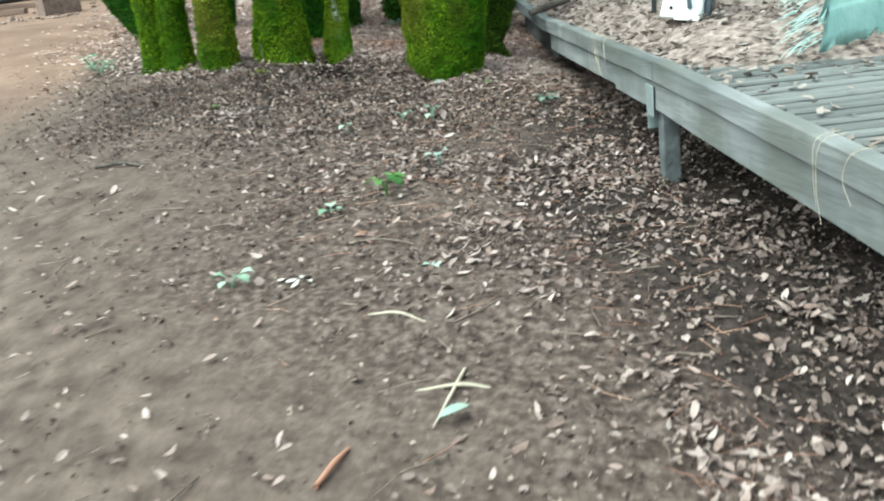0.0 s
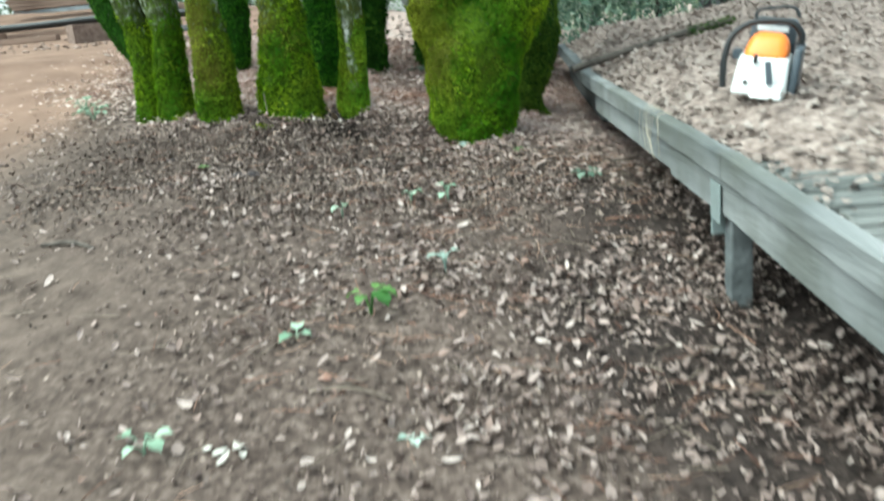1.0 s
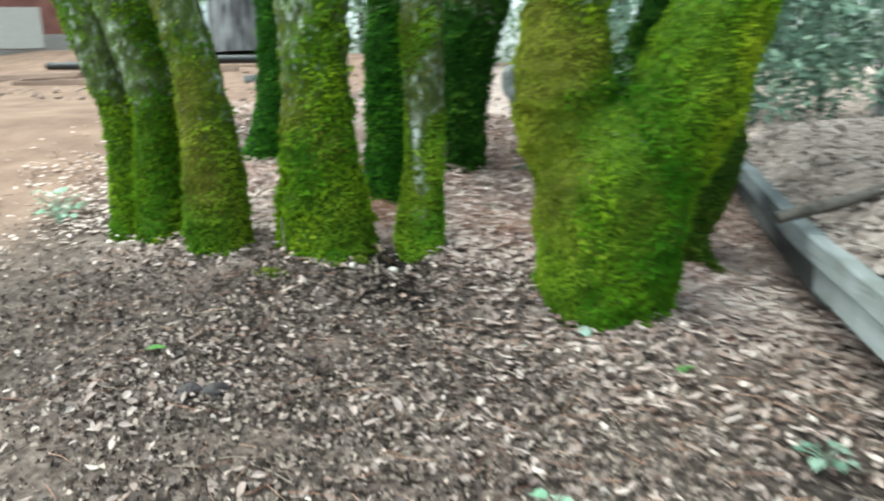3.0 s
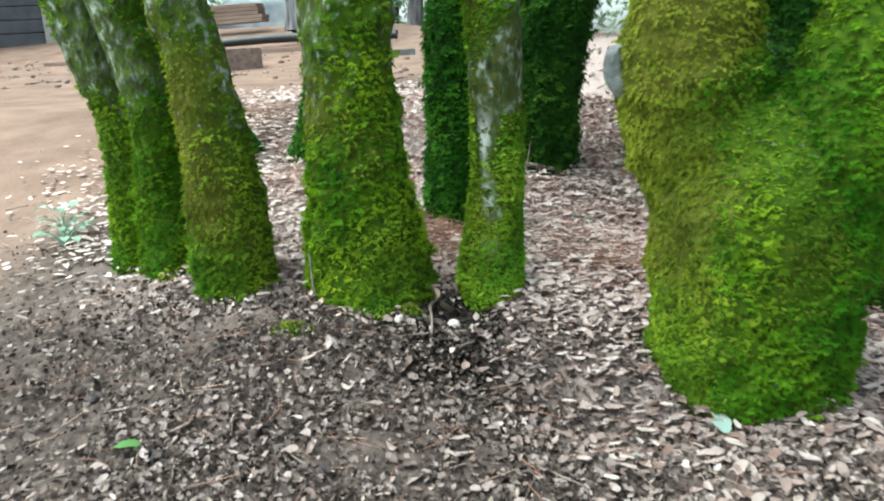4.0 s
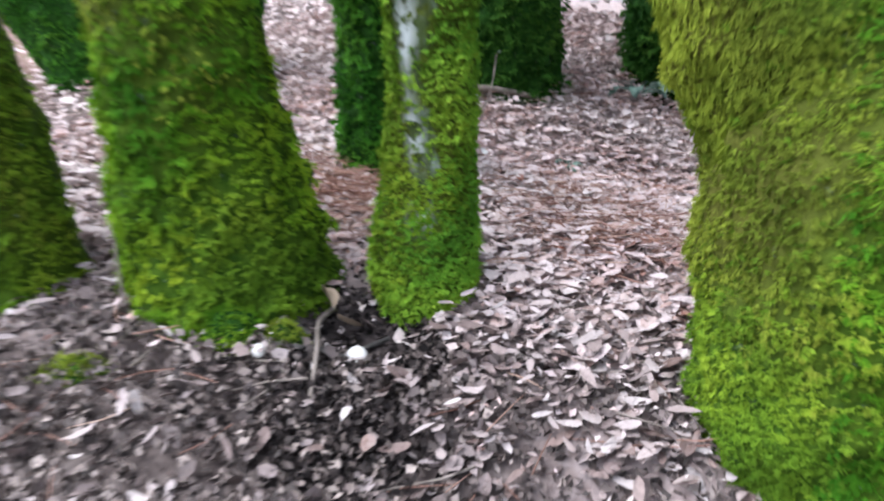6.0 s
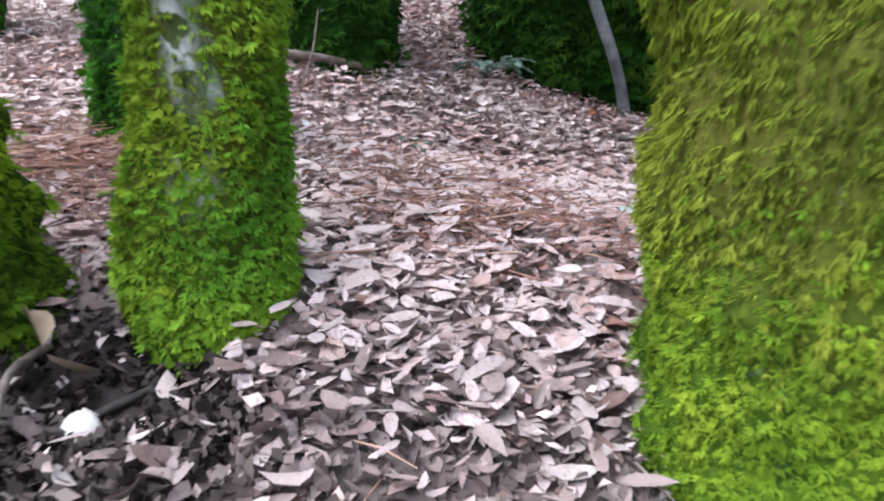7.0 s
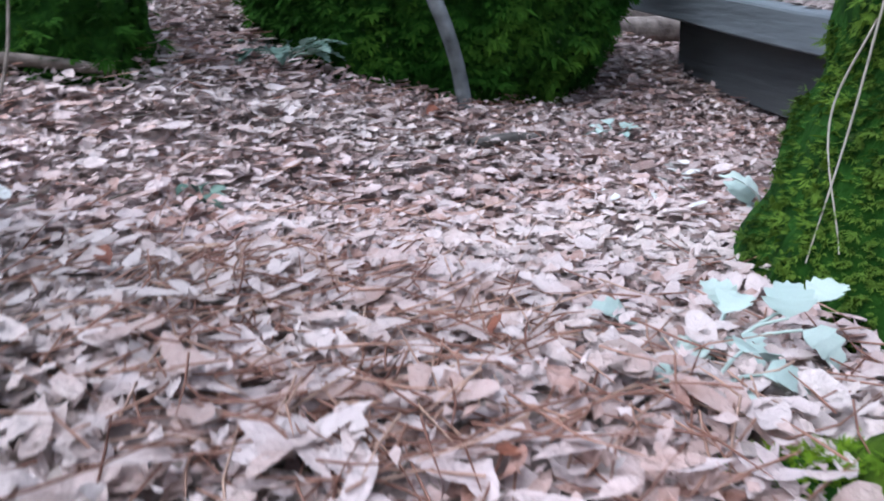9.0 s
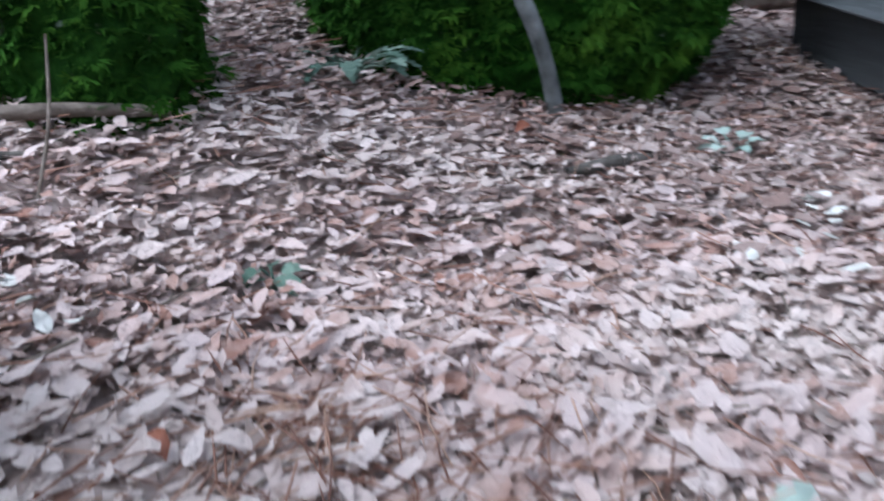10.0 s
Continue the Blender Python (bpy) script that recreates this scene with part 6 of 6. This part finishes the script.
crates.matrix_basis = pose(-5.95, 11.75, float(ground_z(-5.95, 11.75)) - 0.03, 0, 0, 6)
tagged(crates, "low stack of red-brown planks in the yard", "timber stack")
for k in range(5):
    part("plank", box_bm((1.1 - 0.05 * nr.random(), 0.22, 0.042), (nr.normal(0, 0.03), 0.01 * k, 0.024 + 0.047 * k), 0.004), TIMBER, crates)

COVER = ramp_material("white_sheeting", [(0.3, (0.20, 0.225, 0.24)), (0.7, (0.38, 0.41, 0.42))], 5, 6, 0.5, 0.3, 20)
b = bmesh.new()
bmesh.ops.create_icosphere(b, subdivisions=4, radius=1.0)
for q_ in b.verts:
    c_ = q_.co
    k_ = 1 + 0.16 * noise.noise(c_ * 2.2) + 0.06 * noise.noise(c_ * 6.0)
    q_.co = Vector((c_.x * 1.25 * k_, c_.y * 0.6 * k_, max(c_.z, -0.12) * 0.85 * k_))
heap = part("sheeted_mound", b, COVER, None, "", True)
heap.matrix_basis = pose(-7.0, 15.0, float(ground_z(-7.0, 15.0)) + 0.02, 0, 0, 25)
tagged(heap, "heap under white plastic sheeting in the yard", "covered heap")


# ---- pines and the wood behind ----
def furrowed(pts, seed, n_ring=60, n_seg=48, ridge=0.05):
    v, f = tube(pts, n_ring, n_seg, seed, 0.02)
    r = np.random.default_rng(seed)
    c = spline(pts, n_ring)
    A = np.tile(np.linspace(0, 2 * np.pi, n_seg, endpoint=False), n_ring)
    z = np.repeat(c[:, 2], n_seg)
    k = 1 + ridge * (np.sin(13 * A + 1.6 * np.sin(2.3 * z + r.uniform(0, 6))) + 0.6 * np.sin(21 * A - 2.2 * np.sin(3.7 * z)) + 0.5 * np.sin(9 * z + 5 * A))
    cc = np.repeat(c[:, :3], n_seg, 0)
    return cc + (v - cc) * k[:, None], f


FOLIAGE = ramp_material("far_foliage", [(0.2, (0.065, 0.105, 0.068)), (0.5, (0.14, 0.20, 0.13)), (0.8, (0.25, 0.32, 0.21))], 3, 3, 0.9, island=0.7, translucent=0.35)
FOLIAGE_B = ramp_material("blue_green_foliage", [(0.2, (0.045, 0.085, 0.06)), (0.5, (0.10, 0.16, 0.12)), (0.8, (0.20, 0.28, 0.21))], 3, 3, 0.9, island=0.7, translucent=0.3)
FOLIAGE_Y = ramp_material("yellow_foliage", [(0.2, (0.10, 0.13, 0.03)), (0.8, (0.30, 0.33, 0.08))], 3, 3, 0.9, island=0.7, translucent=0.35)
PINE_DARK = ramp_material("dark_pine_bark", [(0.3, (0.02, 0.019, 0.02)), (0.5, (0.06, 0.058, 0.06)), (0.7, (0.13, 0.125, 0.125))], 14, 8, 0.95, 1.0, 30, stretch=(1, 1, 0.25))
OAK_DARK = ramp_material("dark_oak_bark", [(0.3, (0.016, 0.018, 0.016)), (0.7, (0.055, 0.05, 0.042))], 12, 7, 0.95, 0.7, 40, stretch=(1, 1, 0.4))


def tufts(cx, cy, cz, sx, sy, sz, n, size, r):
    """Loose leaf sprays in an uneven cloud."""
    hub = r.normal(size=(max(4, n // 28), 3)) * 0.55
    p = hub[r.integers(0, len(hub), n)] + r.normal(size=(n, 3)) * 0.22
    p = p * np.array([sx, sy, sz]) + np.array([cx, cy, cz])
    a, b_ = r.normal(size=(n, 3)), r.normal(size=(n, 3))
    a /= np.linalg.norm(a, axis=1)[:, None]
    b_ -= (a * b_).sum(1)[:, None] * a
    b_ /= np.linalg.norm(b_, axis=1)[:, None]
    s = size * r.uniform(0.5, 1.4, (n, 1))
    v = np.stack([p - a * s, p + b_ * s * 0.35, p + a * s, p - b_ * s * 0.35], 1).reshape(-1, 3)
    k = np.arange(n)[:, None] * 4
    return v, np.concatenate([k + np.array([[0, 1, 2]]), k + np.array([[0, 2, 3]])])


def wood_tree(kind, x, y, r0, height, lean, seed, bark, foliage, crown=(1.6, 1.6, 1.8), n=700, low=2.2, size=0.085):
    root = new(kind[0])
    tagged(root, kind[1], "tree", kind[2])
    z = float(ground_z(x, y)) - 0.12
    r = np.random.default_rng(seed)
    pts = [(x, y, z, r0 * 1.25), (x + lean * 0.1, y, z + height * 0.12, r0), (x + lean * 0.45, y, z + height * 0.5, r0 * 0.8), (x + lean, y, z + height, r0 * 0.35)]
    v, f = furrowed(pts, seed, 26, 36 if y < 12 and r0 > 0.1 else 14)
    mesh_object("trunk", v, lattice(v, f), bark, root)
    for k in range(5):
        h = r.uniform(0.16, 0.85)
        a = r.uniform(0, 6.283)
        ln = r.uniform(0.8, 1.9)
        bx_, bz_ = x + lean * h, z + height * h
        lp = [(bx_, y, bz_, r0 * 0.28), (bx_ + math.cos(a) * ln * 0.5, y + math.sin(a) * ln * 0.5, bz_ + ln * r.uniform(0, 0.3), r0 * 0.18), (bx_ + math.cos(a) * ln, y + math.sin(a) * ln, bz_ + ln * r.uniform(0.0, 0.5), 0.008)]
        v, f = tube(lp, 10, 7, seed + k, 0.03)
        mesh_object("limb", v, lattice(v, f), bark, root)
    cv, ct = tufts(x + lean, y, z + low + (height - low) * 0.62, *crown, n, size, r)
    tagged(bulk_object("crown", cv, ct, foliage, root), kind="stuff")
    return root


PINE = ("pine_tree", "tall pine with grey furrowed bark", "pines behind the deck")
OAK = ("oak_tree", "thin dark-barked oak in the wood behind", "oaks in the wood behind")
wood_tree(PINE, -4.62, 11.75, 0.33, 9.0, 0.0, 101, PINE_BARK, FOLIAGE, n=300, low=5)
# crowns of these three are unseen, made dense to block sky light
wood_tree(PINE, 2.675, 10.8, 0.105, 9.5, 0.1, 102, PINE_BARK, FOLIAGE, (2.4, 2.4, 3.0), 1500, 4.0)
wood_tree(PINE, 3.048, 11.1, 0.16, 9.0, 0.05, 103, PINE_DARK, FOLIAGE, (2.4, 2.4, 3.0), 1500, 4.0)
wood_tree(PINE, 4.48, 12.5, 0.09, 9.0, 0.0, 104, PINE_BARK, FOLIAGE, (2.4, 2.4, 3.0), 1500, 4.0)
wood_tree(OAK, 3.76, 12.0, 0.045, 5.5, 0.5, 105, OAK_DARK, FOLIAGE_Y, low=2.0)
wood_tree(OAK, 3.98, 12.3, 0.065, 5.0, -0.3, 106, OAK_DARK, FOLIAGE, low=2.0)
wood_tree(OAK, 2.33, 12.0, 0.04, 5.0, -0.2, 107, OAK_DARK, FOLIAGE, low=1.8)
br = random.Random(77)
for k in range(30):
    ty = br.uniform(13, 30)
    tx = br.uniform(-0.42, 0.75) * ty
    if tx < -2 and ty < 18:
        tx = abs(tx)
    wood_tree(OAK if k % 3 else PINE, tx, ty, br.uniform(0.06, 0.16), br.uniform(5, 9), br.uniform(-0.6, 0.6), 200 + k, OAK_DARK if k % 3 else PINE_BARK,
              FOLIAGE_Y if k % 7 == 3 else FOLIAGE, (2.0, 2.0, 2.4), 800, br.uniform(0.8, 2.0), 0.10)
ur = np.random.default_rng(5)
for k in range(18):
    uy = ur.uniform(12, 24)
    ux = ur.uniform(-0.30, 0.75) * uy
    cv, ct = tufts(ux, uy, float(ground_z(ux, uy)) + 0.55, 1.5, 1.2, 0.75, 1000, 0.065, ur)
    sh = bulk_object("shrub", cv, ct, FOLIAGE)
    tagged(sh, "hazy grey-green undergrowth in the wood", "shrub", "undergrowth")

for k in range(11):
    ux, uy = ur.uniform(0.6, 2.5), ur.uniform(8.6, 11.5)
    cv, ct = tufts(ux, uy, float(ground_z(ux, uy)) + ur.uniform(0.7, 1.6), 1.0, 0.9, 0.9, 1500, 0.05, ur)
    tagged(bulk_object("shrub", cv, ct, FOLIAGE_B), "blue-green bushy undergrowth behind the deck", "shrub", "undergrowth")

# hazy trees beyond the yard
for k in range(12):
    ux, uy = -17 + 1.25 * k + ur.normal(0, 0.4), ur.uniform(20, 28)
    wood_tree(OAK, ux, uy, ur.uniform(0.08, 0.15), ur.uniform(5, 8), ur.normal(0, 0.3), 300 + k, OAK_DARK, FOLIAGE, (2.2, 2.0, 2.6), 1200, 1.0, 0.12)
for k in range(9):
    ux, uy = -15 + 1.4 * k + ur.normal(0, 0.4), ur.uniform(17, 22)
    cv, ct = tufts(ux, uy, float(ground_z(ux, uy)) + 0.9, 1.7, 1.2, 1.1, 1000, 0.08, ur)
    tagged(bulk_object("shrub", cv, ct, FOLIAGE), "hazy grey-green bush beyond the yard", "shrub", "undergrowth")

# ---- the whole plan at true size ----
for ob in list(scene.objects):
    if ob.parent is None and ob.type in ("MESH", "EMPTY"):
        ob.matrix_basis = Matrix.Scale(GROW, 4) @ ob.matrix_basis
